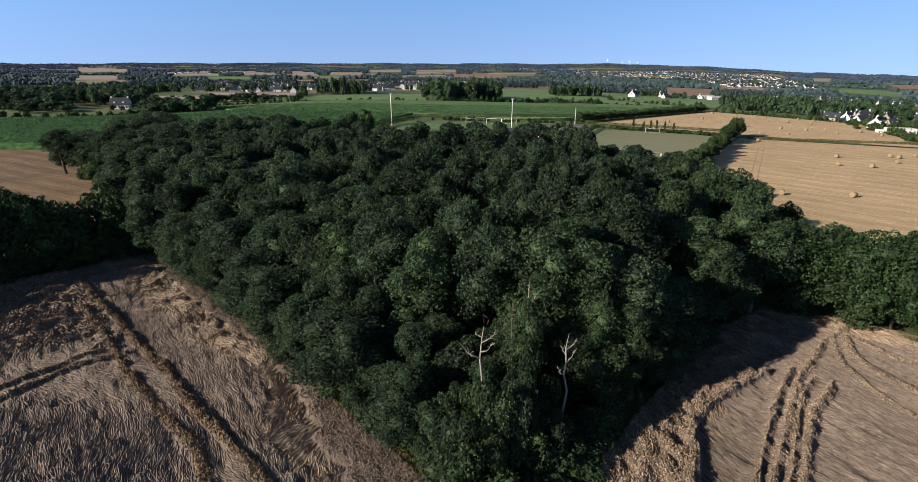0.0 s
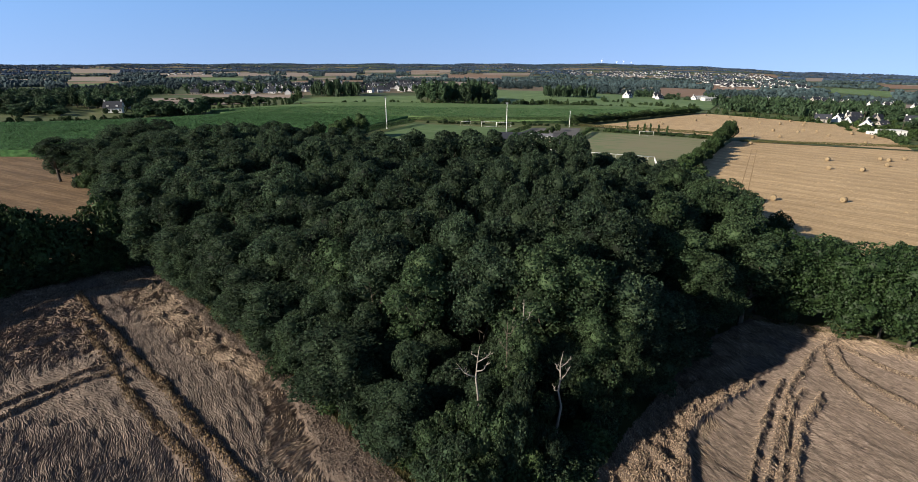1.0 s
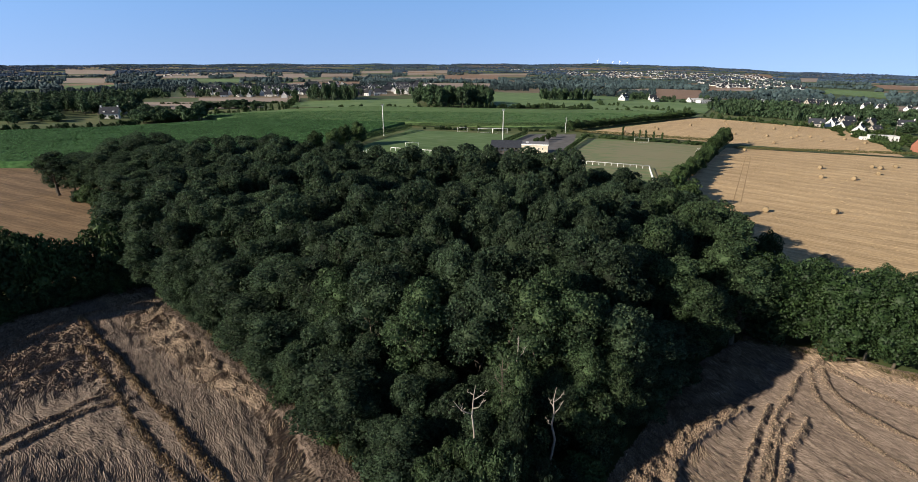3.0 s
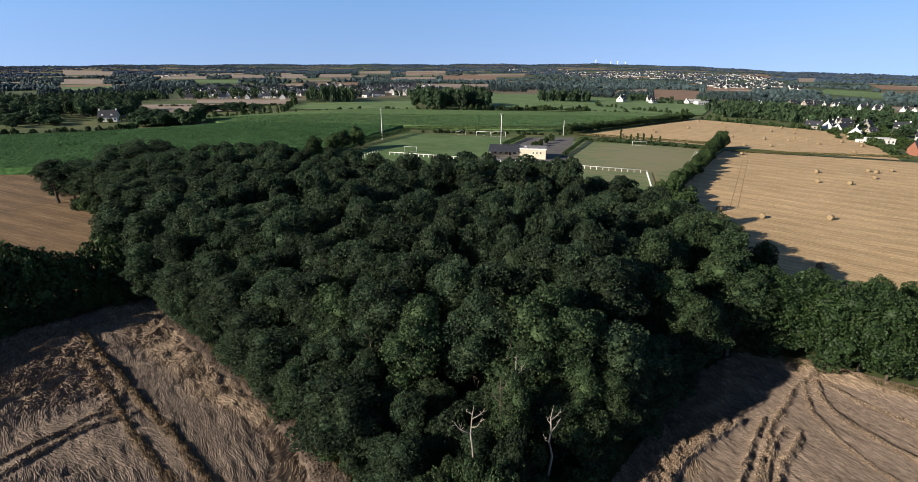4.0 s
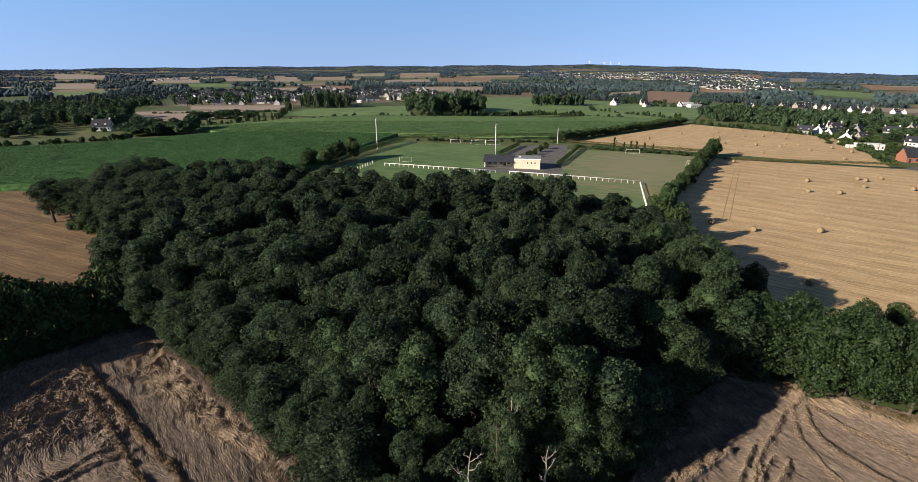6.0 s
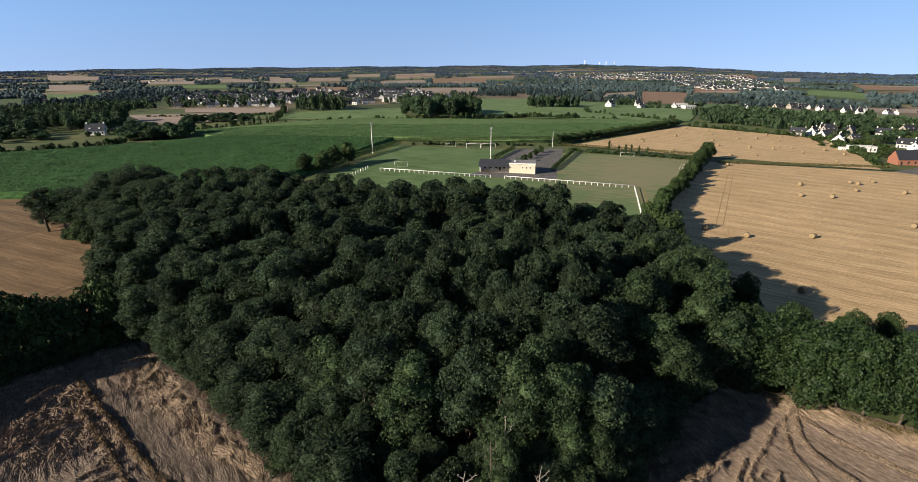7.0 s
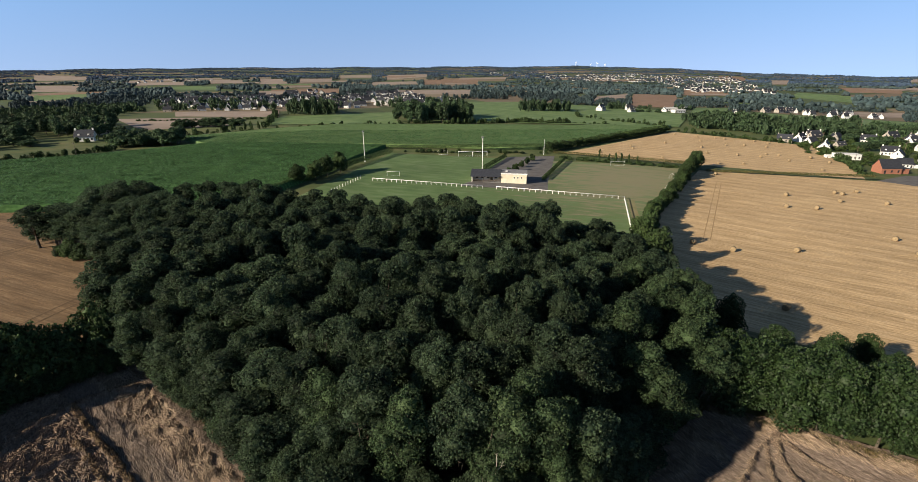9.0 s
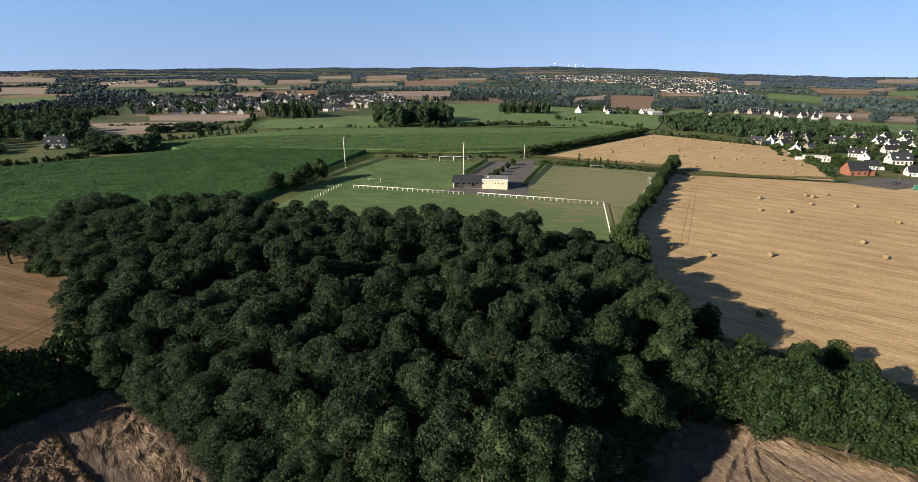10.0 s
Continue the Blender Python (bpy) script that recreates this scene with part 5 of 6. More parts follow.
def clubhouse():
    ob = tagged(new("clubhouse"), "low clubhouse with slate porch roof and cream rendered wing", "building")
    # porch wing: back wall, side wall, floor slab, posts, sloping roof
    part("back_wall", Shape().box(0.0, 3.0, 0, 11.2, 7.5, 3.1), PALE, ob, "pale rendered wall under the porch")
    part("end_wall", Shape().box(0.0, 0.15, 0, 0.25, 3.0, 2.6), WHITE, ob, "white gable wall")
    part("porch_floor", Shape().box(-0.3, -0.2, -0.2, 11.2, 3.0, 0.12), FELT, ob)
    for i in range(6):
        x = 0.25 + i * 2.15
        part("porch_post", Shape().box(x, 0.1, 0.12, x + 0.16, 0.26, 2.5), TIMBER, ob)
    part("porch_rail", Shape().box(0.3, 0.12, 0.75, 10.9, 0.2, 0.95), TIMBER, ob)
    s = Shape()
    a = [(-0.5, -0.5, 2.45), (11.35, -0.5, 2.45), (11.35, 4.6, 4.4), (-0.5, 4.6, 4.4), (11.35, 8.2, 3.0), (-0.5, 8.2, 3.0)]
    low = [(x, y, z - 0.18) for x, y, z in a]
    s.v = a + low
    s.f = [(0, 1, 2, 3), (3, 2, 4, 5), (7, 6, 9, 8), (8, 9, 11, 10), (0, 6, 7, 1), (1, 7, 8, 2), (2, 8, 10, 4), (4, 10, 11, 5), (5, 11, 9, 3), (3, 9, 6, 0)]
    part("porch_roof", s, SLATE, ob, "dark slate roof with a low ridge")
    for x in (1.2, 3.4, 5.6, 8.6):
        d = part("window", Shape().box(x, 2.95, 0.95, x + 1.3, 3.05, 2.1), WHITE, ob)
        part("pane", Shape().box(x + 0.1, 2.93, 1.05, x + 1.2, 2.95, 2.0), GLASS, d)
    d = part("door", Shape().box(7.1, 2.95, 0.12, 8.1, 3.04, 2.2), TIMBER, ob)
    # cream wing
    part("wing_wall", Shape().box(11.4, 0.2, -0.3, 21.2, 8.2, 3.45), CREAM, ob, "cream rendered wall")
    part("wing_roof", Shape().box(11.3, 0.05, 3.45, 21.4, 8.4, 3.68), FELT, ob, "flat grey felt roof")
    part("fascia", Shape().box(11.28, 0.0, 3.35, 21.42, 0.05, 3.72), WHITE, ob, "white fascia board")
    for x in (16.2, 17.6, 19.0):
        w = part("window", Shape().box(x, 0.15, 1.7, x + 0.55, 0.21, 2.5), WHITE, ob)
        part("pane", Shape().box(x + 0.06, 0.12, 1.76, x + 0.49, 0.15, 2.44), GLASS, w)
    part("roof_vent", Shape().box(13.0, 3.0, 3.68, 13.8, 3.8, 4.2), STEEL, ob)
    ob.matrix_basis = pose(13.1, 189.3, ground(20, 188), 0, 0, -10)


clubhouse()

# clipped bushes and low hedges of the car park
bush = [make_tree("clipped_bush", 120, 1.45, 3.2, 0.1, 2000, 0.3, DARK_LEAF, "dark clipped bush at the edge of the tarmac", "bush", 12, 0.08, -0.95)]
stand(bush, [(0, x, y, k, h, i) for i, (x, y, k, h) in enumerate(((33.7, 212, 1, 1), (37.6, 220, .9, .95), (41.5, 228, .95, 1), (45.6, 237, .95, 1.05), (30.8, 211.5, .8, .5)))], "car park bushes")


BANK = material("bank_grass", [(0.045, 0.05, 0.018), (0.075, 0.075, 0.028), (0.12, 0.105, 0.045)], 0.8, 0.9, island=0.5)


def clipped_hedge(a, b, high, wide, seed, label, mat=DARK_LEAF):
    r = np.random.default_rng(seed)
    ln = math.hypot(b[0] - a[0], b[1] - a[1])
    lobes = [((i + r.uniform(-.2, .2)) * 0.7, r.uniform(-.15, .15), high * 0.55 + r.uniform(-.1, .1), wide * 0.62, high * 0.5) for i in range(int(ln / 0.7))]
    v, f = leaf_cloud(r, lobes, int(ln * 190), 0.2, low=-0.9)
    ob = new("clipped_hedge", array_mesh("clipped_hedge", v, f, mat))
    ob.matrix_basis = pose(a[0], a[1], ground(*a), 0, 0, math.degrees(math.atan2(b[1] - a[1], b[0] - a[0])))
    return tagged(ob, label, "hedge", "clipped hedges")


clipped_hedge((20.3, 214), (34, 245), 2.0, 1.1, 1, "dark clipped hedge between pitch and tarmac")
clipped_hedge((42, 192.5), (61.4, 237.6), 1.8, 1.1, 2, "dark clipped hedge between tarmac and training pitch")
clipped_hedge((-58, 168), (-23, 252), 2.4, 1.6, 3, "long dark hedge along the maize")
clipped_hedge((121, 215.5), (186, 199), 0.9, 1.6, 4, "low overgrown bank between two stubble fields", BANK)
clipped_hedge((-27, 269), (57, 269.5), 1.7, 1.5, 6, "rough dark hedge before the far maize")
clipped_hedge((62, 262), (118, 226.5), 1.2, 1.4, 5, "low rough hedge behind the training pitch", BANK)
small = [make_tree("shrub", 130 + i, 1.5, 2.2, 0.0, 900, 0.34, (DARK_LEAF, OAK_LIGHT)[i], "small round shrub behind the goals", "shrub", 9, 0.06, -0.95) for i in range(2)]
rng = np.random.default_rng(31)
spots = [(int(rng.integers(2)), x + rng.uniform(-.6, .6), y + rng.uniform(-.8, .8), rng.uniform(.5, 1.1), rng.uniform(.45, 1.1), rng.uniform(0, 6)) for x, y in along(((-20, 258), (20, 258), (60, 260)), 3.0) if rng.random() < 0.8]
stand(small, spots, "shrubs behind the goals")
cypress = [make_tree("cypress", 140, 0.62, 4.6, 0.2, 1300, 0.26, DARK_LEAF, "slim dark columnar cypress", "tree", 16, 0.06, -0.95)]
stand(cypress, [(0, 78.7 + 14.6 * k + 0.3 * math.sin(i), 238 - 11.5 * k, 0.95, (1.5, 1.05, 1.25, 1.3, 1.25, 1.2)[i], i) for i, k in enumerate((0, .25, .42, .58, .79, 1.0))], "row of cypresses")

# ---- straw bales ----
def bale_mesh(seed):
    r = np.random.default_rng(seed)
    s = Shape()
    rad, half, n = 0.62, 0.6, 20
    rings = ((-half, 0.0), (-half - 0.02, 0.35), (-half, 0.54), (-half + 0.06, rad), (-0.2, rad + 0.03), (0.2, rad + 0.03), (half - 0.06, rad), (half, 0.54), (half + 0.02, 0.35), (half, 0.0))
    for x, q in rings:
        for k in range(n):
            w = 2 * math.pi * k / n
            j = 1 + r.uniform(-0.03, 0.03)
            z = rad + q * j * math.sin(w)
            s.v.append((x + r.uniform(-.015, .015), q * j * math.cos(w), max(z, 0.03)))
    for i in range(len(rings) - 1):
        for k in range(n):
            s.f.append((i * n + k, i * n + (k + 1) % n, (i + 1) * n + (k + 1) % n, (i + 1) * n + k))
    return s.mesh("straw_bale", STRAW, True)


bales = [bale_mesh(i) for i in range(3)]
rng = np.random.default_rng(77)


def bale(x, y, turn):
    ob = new("straw_bale", bales[int(rng.integers(3))])
    ob.matrix_basis = pose(x, y, ground(x, y) + 0.05, 0, 0, turn)
    tagged(ob, "round golden straw bale lying on the stubble", "bale", "straw bales")


for x, y in ((73.3, 112.4), (89.5, 112), (65.2, 80.8), (123.2, 121), (118.8, 109.5), (125, 152.5), (116, 154.7), (148.8, 175.3), (149.7, 172.5), (140.6, 162.3), (158.8, 177), (155, 159), (152, 139.3), (127, 170.8), (66, 118.2), (121, 208)):
    bale(x, y, rng.uniform(10, 70))
for i in range(5):
    for j in range(8):
        u, v = (i + 0.5 + rng.uniform(-.3, .3)) / 5, (j + 0.5 + rng.uniform(-.4, .4)) / 8
        if rng.random() < 0.75:
            p = (Vector((72, 262)) * (1 - v) + Vector((182, 206)) * v) * (1 - u) + (Vector((172, 362)) * (1 - v) + Vector((236, 300)) * v) * u
            bale(p.x, p.y, rng.uniform(0, 90))

# ---- houses ----
FIELD_LEAF = material("field_tree_leaves", [(0.025, 0.0487, 0.0252), (0.0387, 0.0696, 0.0328), (0.0569, 0.0926, 0.0428)], 0.5, 0.7, random_tint=0.35, island=0.5, through_leaf=0.2)
TOWN_WALL = material("town_render", [(0.36, 0.355, 0.345), (0.52, 0.515, 0.5)], 0.02, 0.85, island=0.3)
GARDEN = material("garden_leaves", [(0.0273, 0.0484, 0.0152), (0.0409, 0.0685, 0.0202), (0.0591, 0.0879, 0.0273)], 0.5, 0.7, random_tint=0.35, island=0.5, through_leaf=0.2, spec=0.2)
BRICK_RED = material("red_brick", [(0.2214, 0.09286, 0.06078), (0.2804, 0.1252, 0.08415)], 3.0, 0.85, 0.2)
RENDER_W = material("white_render", [(0.52, 0.515, 0.5), (0.62, 0.615, 0.6)], 0.8, 0.85, second=0.1, random_tint=0.12)
STONE = material("granite", [(0.221, 0.204, 0.1785), (0.323, 0.2975, 0.2635)], 1.5, 0.9, 0.3)


def make_house(name, label, wide, deep, eave, ridge, wall_mat, roof_mat, windows=4, dormers=0, chimneys=2, annex=0.0, flat=False, category="house"):
    """Gabled house: long side to -y."""
    ob = tagged(new(name), label, category)
    w, d = wide / 2, deep / 2
    s = Shape()
    if flat:
        s.box(-w, -d, -1, w, d, eave)
    else:
        s.v = [(-w, -d, -1), (w, -d, -1), (w, d, -1), (-w, d, -1), (-w, -d, eave), (w, -d, eave), (w, d, eave), (-w, d, eave), (-w, 0, ridge), (w, 0, ridge)]
        s.f = [(0, 1, 5, 4), (2, 3, 7, 6), (1, 2, 6, 9, 5), (3, 0, 4, 8, 7), (4, 5, 9, 8), (6, 7, 8, 9)]
    part("wall", s, wall_mat, ob)
    r = Shape()
    if flat:
        r.box(-w - 0.2, -d - 0.2, eave, w + 0.2, d + 0.2, eave + 0.25)
    else:
        k = (ridge - eave) / d
        o, t = 0.35, 0.18
        for sy in (-1, 1):
            a = [(-w - o, sy * (d + o), eave - k * o + 0.05), (w + o, sy * (d + o), eave - k * o + 0.05), (w + o, 0, ridge + 0.05), (-w - o, 0, ridge + 0.05)]
            b = [(x, y, z + t) for x, y, z in a]
            n = len(r.v)
            r.v += a + b
            r.f += [tuple(n + i for i in q) for q in ((0, 1, 2, 3), (4, 5, 6, 7), (0, 1, 5, 4), (1, 2, 6, 5), (2, 3, 7, 6), (3, 0, 4, 7))]
    roof = part("roof", r, roof_mat, ob)
    for i in range(chimneys):
        x = (-w + 0.5) if i == 0 else (w - 0.5)
        part("chimney", Shape().box(x - 0.45, -0.35, ridge - 0.8, x + 0.45, 0.35, ridge + 1.1), wall_mat, ob)
    for i in range(windows):
        x = -w + wide * (i + 0.5) / windows
        tall = 0.9 if i % 3 else 0.05
        win = part("window" if i % 3 else "door", Shape().box(x - 0.5, -d - 0.04, tall, x + 0.5, -d + 0.05, 2.15), GLASS, ob)
    if windows >= 4 and not flat:
        for sx in (-1, 1):
            part("window", Shape().box(sx * w - 0.04, -0.5, eave + 0.2, sx * w + 0.04, 0.5, eave + 1.5), GLASS, ob)
    for i in range(dormers):
        x = -w + wide * (i + 0.5) / dormers
        dm = part("dormer", Shape().box(x - 0.6, -d * 0.85, eave + 0.2, x + 0.6, -d * 0.2, eave + 1.7), wall_mat, roof)
    if annex:
        part("annex_wall", Shape().box(w, -d * 0.7, -1, w + annex, d * 0.6, eave * 0.85), wall_mat, ob)
        part("annex_roof", Shape().box(w, -d * 0.7 - 0.2, eave * 0.85, w + annex + 0.2, d * 0.6 + 0.2, eave * 0.85 + 0.2), roof_mat, ob)
    return ob


def settle(protos, spots, group):
    used = set()
    for k, x, y, turn, size in spots:
        m = Matrix.LocRotScale((x, y, ground(x, y)), Euler((0, 0, radians(turn))), (size,) * 3)
        p = protos[k]
        if k in used:
            c = copy_thing(p, m)
            c.scale = (size,) * 3
        else:
            p.matrix_basis, c = m, p
            used.add(k)
        tagged(c, group=group)


near = [make_house("house", "white rendered house with a steep slate roof", 11, 7.5, 3.2, 7.2, RENDER_W, SLATE, 5, 2),
        make_house("house", "white house with a flat-roofed extension", 9.5, 7.5, 3.0, 6.8, RENDER_W, SLATE, 4, 0, 1, 4.5),
        make_house("house", "low white flat-roofed modern house", 15, 8, 3.4, 3.4, RENDER_W, RENDER_W, 6, 0, 0, 0, True),
        make_house("house", "unfinished red brick house with a slate roof", 11, 8, 3.4, 7.8, BRICK_RED, SLATE, 3, 0, 0, 5.0),
        make_house("house", "grey granite farmhouse with a slate roof", 12, 7, 3.2, 7.0, STONE, SLATE, 4, 2, 2)]
settle(near, [(0, 228, 284.5, 48, 0.80), (2, 218.5, 256, -14, 0.76), (2, 213, 259, -14, 0.42), (0, 256, 271, -38, 0.72), (1, 229, 233, -18, 0.65), (3, 207, 218, -5, 0.80), (0, 258.5, 247, -14, 0.91), (1, 236, 216, -22, 0.68), (0, 303, 297, 15, 0.84),
               (4, 229, 321.5, -35, 0.72), (0, 242, 325, 35, 0.72), (4, 262, 338, 10, 0.72), (4, 269, 330, 60, 0.68), (1, 318, 300, 70, 0.72), (0, 345, 330, 30, 0.76), (4, 250, 300, 10, 0.53), (1, 240, 312, 20, 0.7), (0, 266, 345, -20, 0.75), (1, 251, 260, 40, 0.7), (0, 310, 313, 10, 0.8), (4, 318, 322, 70, 0.8), (1, 345, 345, 20, 0.8), (0, 372, 356, 0, 0.85), (1, 276, 336, 30, 0.7), (0, 285, 320, -30, 0.75), (4, 319, 340, 15, 0.8), (1, 290, 285, -15, 0.7), (0, 275, 262, 10, 0.7), (0, -211, 309, 14, 0.9), (4, -222, 338, 60, 0.9),
               (0, 186, 575, 50, 1.0), (1, 228, 600, 10, 0.9), (0, 216, 560, 30, 0.7), (2, 281, 606, 10, 1.0), (2, 275, 572, 15, 0.95), (2, 300, 622, 10, 1.0), (1, 262, 580, 60, 0.8), (4, 410, 621, 20, 0.9), (4, 437, 634, 20, 1.0), (4, 456, 644, 10, 0.9), (0, 331, 555, 75, 0.75), (2, 534, 663, 0, 1.0), (0, 533, 601, 20, 0.8), (1, 548, 606, 50, 0.8)], "hamlet houses")
patch("lane", ((186, 199), (197, 186), (252, 203), (210, 211)), TARMAC, "grey lane and yard beside the unfinished house", "road", 0.09, 12, 8)


def parked_car(x, y, turn):
    ob = tagged(new("parked_car"), "dark parked car beside the lane", "car")
    paint = material("dark_paint", [(0.03, 0.035, 0.045), (0.05, 0.055, 0.07)], 1.0, 0.3)
    s = Shape()
    prof = ((-2.1, 0.35), (-2.1, 0.8), (-1.9, 0.95), (1.0, 1.0), (1.9, 0.85), (2.1, 0.7), (2.1, 0.35))
    for sy in (-0.85, 0.85):
        s.v += [(px, sy, pz) for px, pz in prof]
    n = len(prof)
    s.f = [tuple(range(n)), tuple(reversed(range(n, 2 * n)))] + [(i, (i + 1) % n, n + (i + 1) % n, n + i) for i in range(n)]
    part("body", s, paint, ob)
    s = Shape()
    s.v = [(-1.7, -0.75, 0.95), (1.0, -0.75, 0.98), (1.0, 0.75, 0.98), (-1.7, 0.75, 0.95), (-1.3, -0.6, 1.45), (0.3, -0.6, 1.45), (0.3, 0.6, 1.45), (-1.3, 0.6, 1.45)]
    s.f = [(4, 5, 6, 7), (0, 1, 5, 4), (1, 2, 6, 5), (2, 3, 7, 6), (3, 0, 4, 7)]
    part("cabin", s, GLASS, ob)
    for px in (-1.35, 1.3):
        for sy in (-0.88, 0.7):
            part("wheel", Shape().tube([(px, sy, 0.32), (px, sy + 0.18, 0.32)], [0.32, 0.32], 12), TIMBER, ob)
    ob.matrix_basis = pose(x, y, ground(x, y) + 0.09, 0, 0, turn)


parked_car(208, 197, 20)
NET = material("green_net", [(0.03, 0.16, 0.11), (0.05, 0.22, 0.15)], 1.0, 0.8)
net = tagged(new("net_fence"), "green netting fence on steel posts by the lane", "fence")
part("netting", Shape().box(0, -0.02, 0.1, 14, 0.02, 2.3), NET, net)
for i in range(6):
    part("post", Shape().tube([(i * 2.8, 0, 0), (i * 2.8, 0, 2.4)], [0.05, 0.05], 6), STEEL, net)
net.matrix_basis = pose(205, 186, ground(205, 186), 0, 0, -12)
far = [make_house("house", "small white house with a slate roof in the distance", 11, 8, 3.4, 7.5, RENDER_W, SLATE, 2, 0, 1),
       make_house("house", "small white house with a tall gable in the distance", 8, 8, 4.5, 9.5, RENDER_W, SLATE, 2, 0, 1),
       make_house("house", "granite house with a slate roof in the distance", 12, 8, 3.6, 8.0, STONE, SLATE, 2, 0, 2)]
TOWN = (((((553, 2675), (1146, 2866), (861, 2024), (452, 2123)), 260), (((1037, 2670), (1500, 2600), (825, 1190), (684, 1340)), 420), (((-1000, 1500), (-700, 1700), (-900, 2100), (-1200, 1900)), 24), (((-300, 620), (-20, 610), (-40, 920), (-430, 880)), 130),
         (((250, 2400), (600, 2500), (600, 3000), (200, 3000)), 30), (((-330, 900), (-40, 900), (-60, 1050), (-300, 1050)), 30)))
rng = np.random.default_rng(9)
spots = []


def quarter(corners, count, size=1.0, least=13.0):
    a, b, c, d = [Vector(p) for p in corners]
    mine = []
    for _ in range(count * 12):
        u, v = rng.random(), rng.random()
        p = (a * (1 - u) + b * u) * (1 - v) + (d * (1 - u) + c * u) * v
        if len(mine) < count and all((p - q).length > least for q in mine):
            mine.append(p)
            spots.append((int(rng.choice(3, p=(0.5, 0.28, 0.22))), p.x, p.y, rng.choice((0, 90)) + rng.normal(10, 14), size * rng.uniform(0.85, 1.15)))


quarter(((-290, 540), (-140, 540), (-250, 860), (-420, 800)), 130, 0.68, 9)
quarter(((-150, 545), (-5, 560), (-20, 860), (-260, 900)), 140, 0.68, 9)
quarter(((-10, 600), (40, 620), (20, 720), (-60, 720)), 14, 0.8)
quarter(((420, 560), (470, 560), (560, 640), (480, 680)), 12, 0.7)
settle(far, spots, "houses of the far villages")


def far_town(quarters):
    """Hundreds of small gabled houses on the slopes, too far to pick apart."""
    walls, roofs = Shape(), Shape()
    for corners, count in quarters:
        a, b, c, d = [Vector(p) for p in corners]
        for _ in range(count):
            u, v = rng.random(), rng.random()
            p = (a * (1 - u) + b * u) * (1 - v) + (d * (1 - u) + c * u) * v
            if noise.noise((p.x * 0.008, p.y * 0.008, 3.0)) < -0.25:
                continue
            turn, k = rng.choice((0, 90)) + rng.normal(10, 15), rng.uniform(0.6, 1.0)
            w, q, e, h, o = 5.5 * k, 3.8 * k, 3.4 * k, 7.2 * k, 0.4
            cs, sn, g = math.cos(radians(turn)), math.sin(radians(turn)), ground(p.x, p.y)

            def at(x, y, z):
                return (p.x + x * cs - y * sn, p.y + x * sn + y * cs, g + z)
            walls.face(at(-w, -q, -2), at(w, -q, -2), at(w, -q, e), at(-w, -q, e))
            walls.face(at(w, q, -2), at(-w, q, -2), at(-w, q, e), at(w, q, e))
            walls.face(at(w, -q, -2), at(w, q, -2), at(w, q, e), at(w, 0, h), at(w, -q, e))
            walls.face(at(-w, q, -2), at(-w, -q, -2), at(-w, -q, e), at(-w, 0, h), at(-w, q, e))
            for sy in (-1, 1):
                roofs.face(at(-w - o, sy * (q + o), e - o + 0.1), at(w + o, sy * (q + o), e - o + 0.1), at(w + o, 0, h + 0.15), at(-w - o, 0, h + 0.15))
    town = tagged(new("far_town"), "scattered white houses with slate roofs on distant slopes", "town", kind="stuff")
    part("walls", walls, TOWN_WALL, town)
    part("roofs", roofs, SLATE, town)


far_town(TOWN)

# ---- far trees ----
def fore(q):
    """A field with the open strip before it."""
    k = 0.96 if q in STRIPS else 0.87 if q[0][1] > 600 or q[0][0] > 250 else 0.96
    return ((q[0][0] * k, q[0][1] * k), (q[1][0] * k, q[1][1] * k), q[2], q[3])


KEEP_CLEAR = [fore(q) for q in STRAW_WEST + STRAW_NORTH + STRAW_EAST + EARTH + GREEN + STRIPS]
VILLAGES = (((-300, 500), (-140, 510), (-250, 880), (-440, 820)), ((-150, 515), (20, 560), (0, 880), (-260, 910)), ((553, 2675), (1146, 2866), (861, 2024), (452, 2123)), ((1037, 2670), (1500, 2600), (825, 1190), (684, 1340)))


def far_blob(seed, leaves):
    """A distant crown, unit size, foot at zero: leafy sprays round a few lobes, or a bumpy ball."""
    r = np.random.default_rng(seed)
    if leaves:
        lobes = [(0, 0, 0.55, 0.62, 0.4)] + [(r.uniform(-.55, .55), r.uniform(-.55, .55), r.uniform(0.35, 0.85), r.uniform(.3, .45), r.uniform(.18, .28)) for _ in range(7)]
        return leaf_cloud(r, lobes, leaves, 0.36, low=-0.8)
    bm = bmesh.new()
    bmesh.ops.create_icosphere(bm, subdivisions=1, radius=1.0)
    v = np.array([q.co[:] for q in bm.verts]) * r.uniform(0.72, 1.15, (len(bm.verts), 1))
    f = np.array([[q.index for q in p.verts] for p in bm.faces])
    bm.free()
    v[:, 2] = v[:, 2] * 0.62 + 0.5
    return v, f


BLOBS = [far_blob(i, 110) for i in range(8)] + [far_blob(i + 10, 0) for i in range(8)]


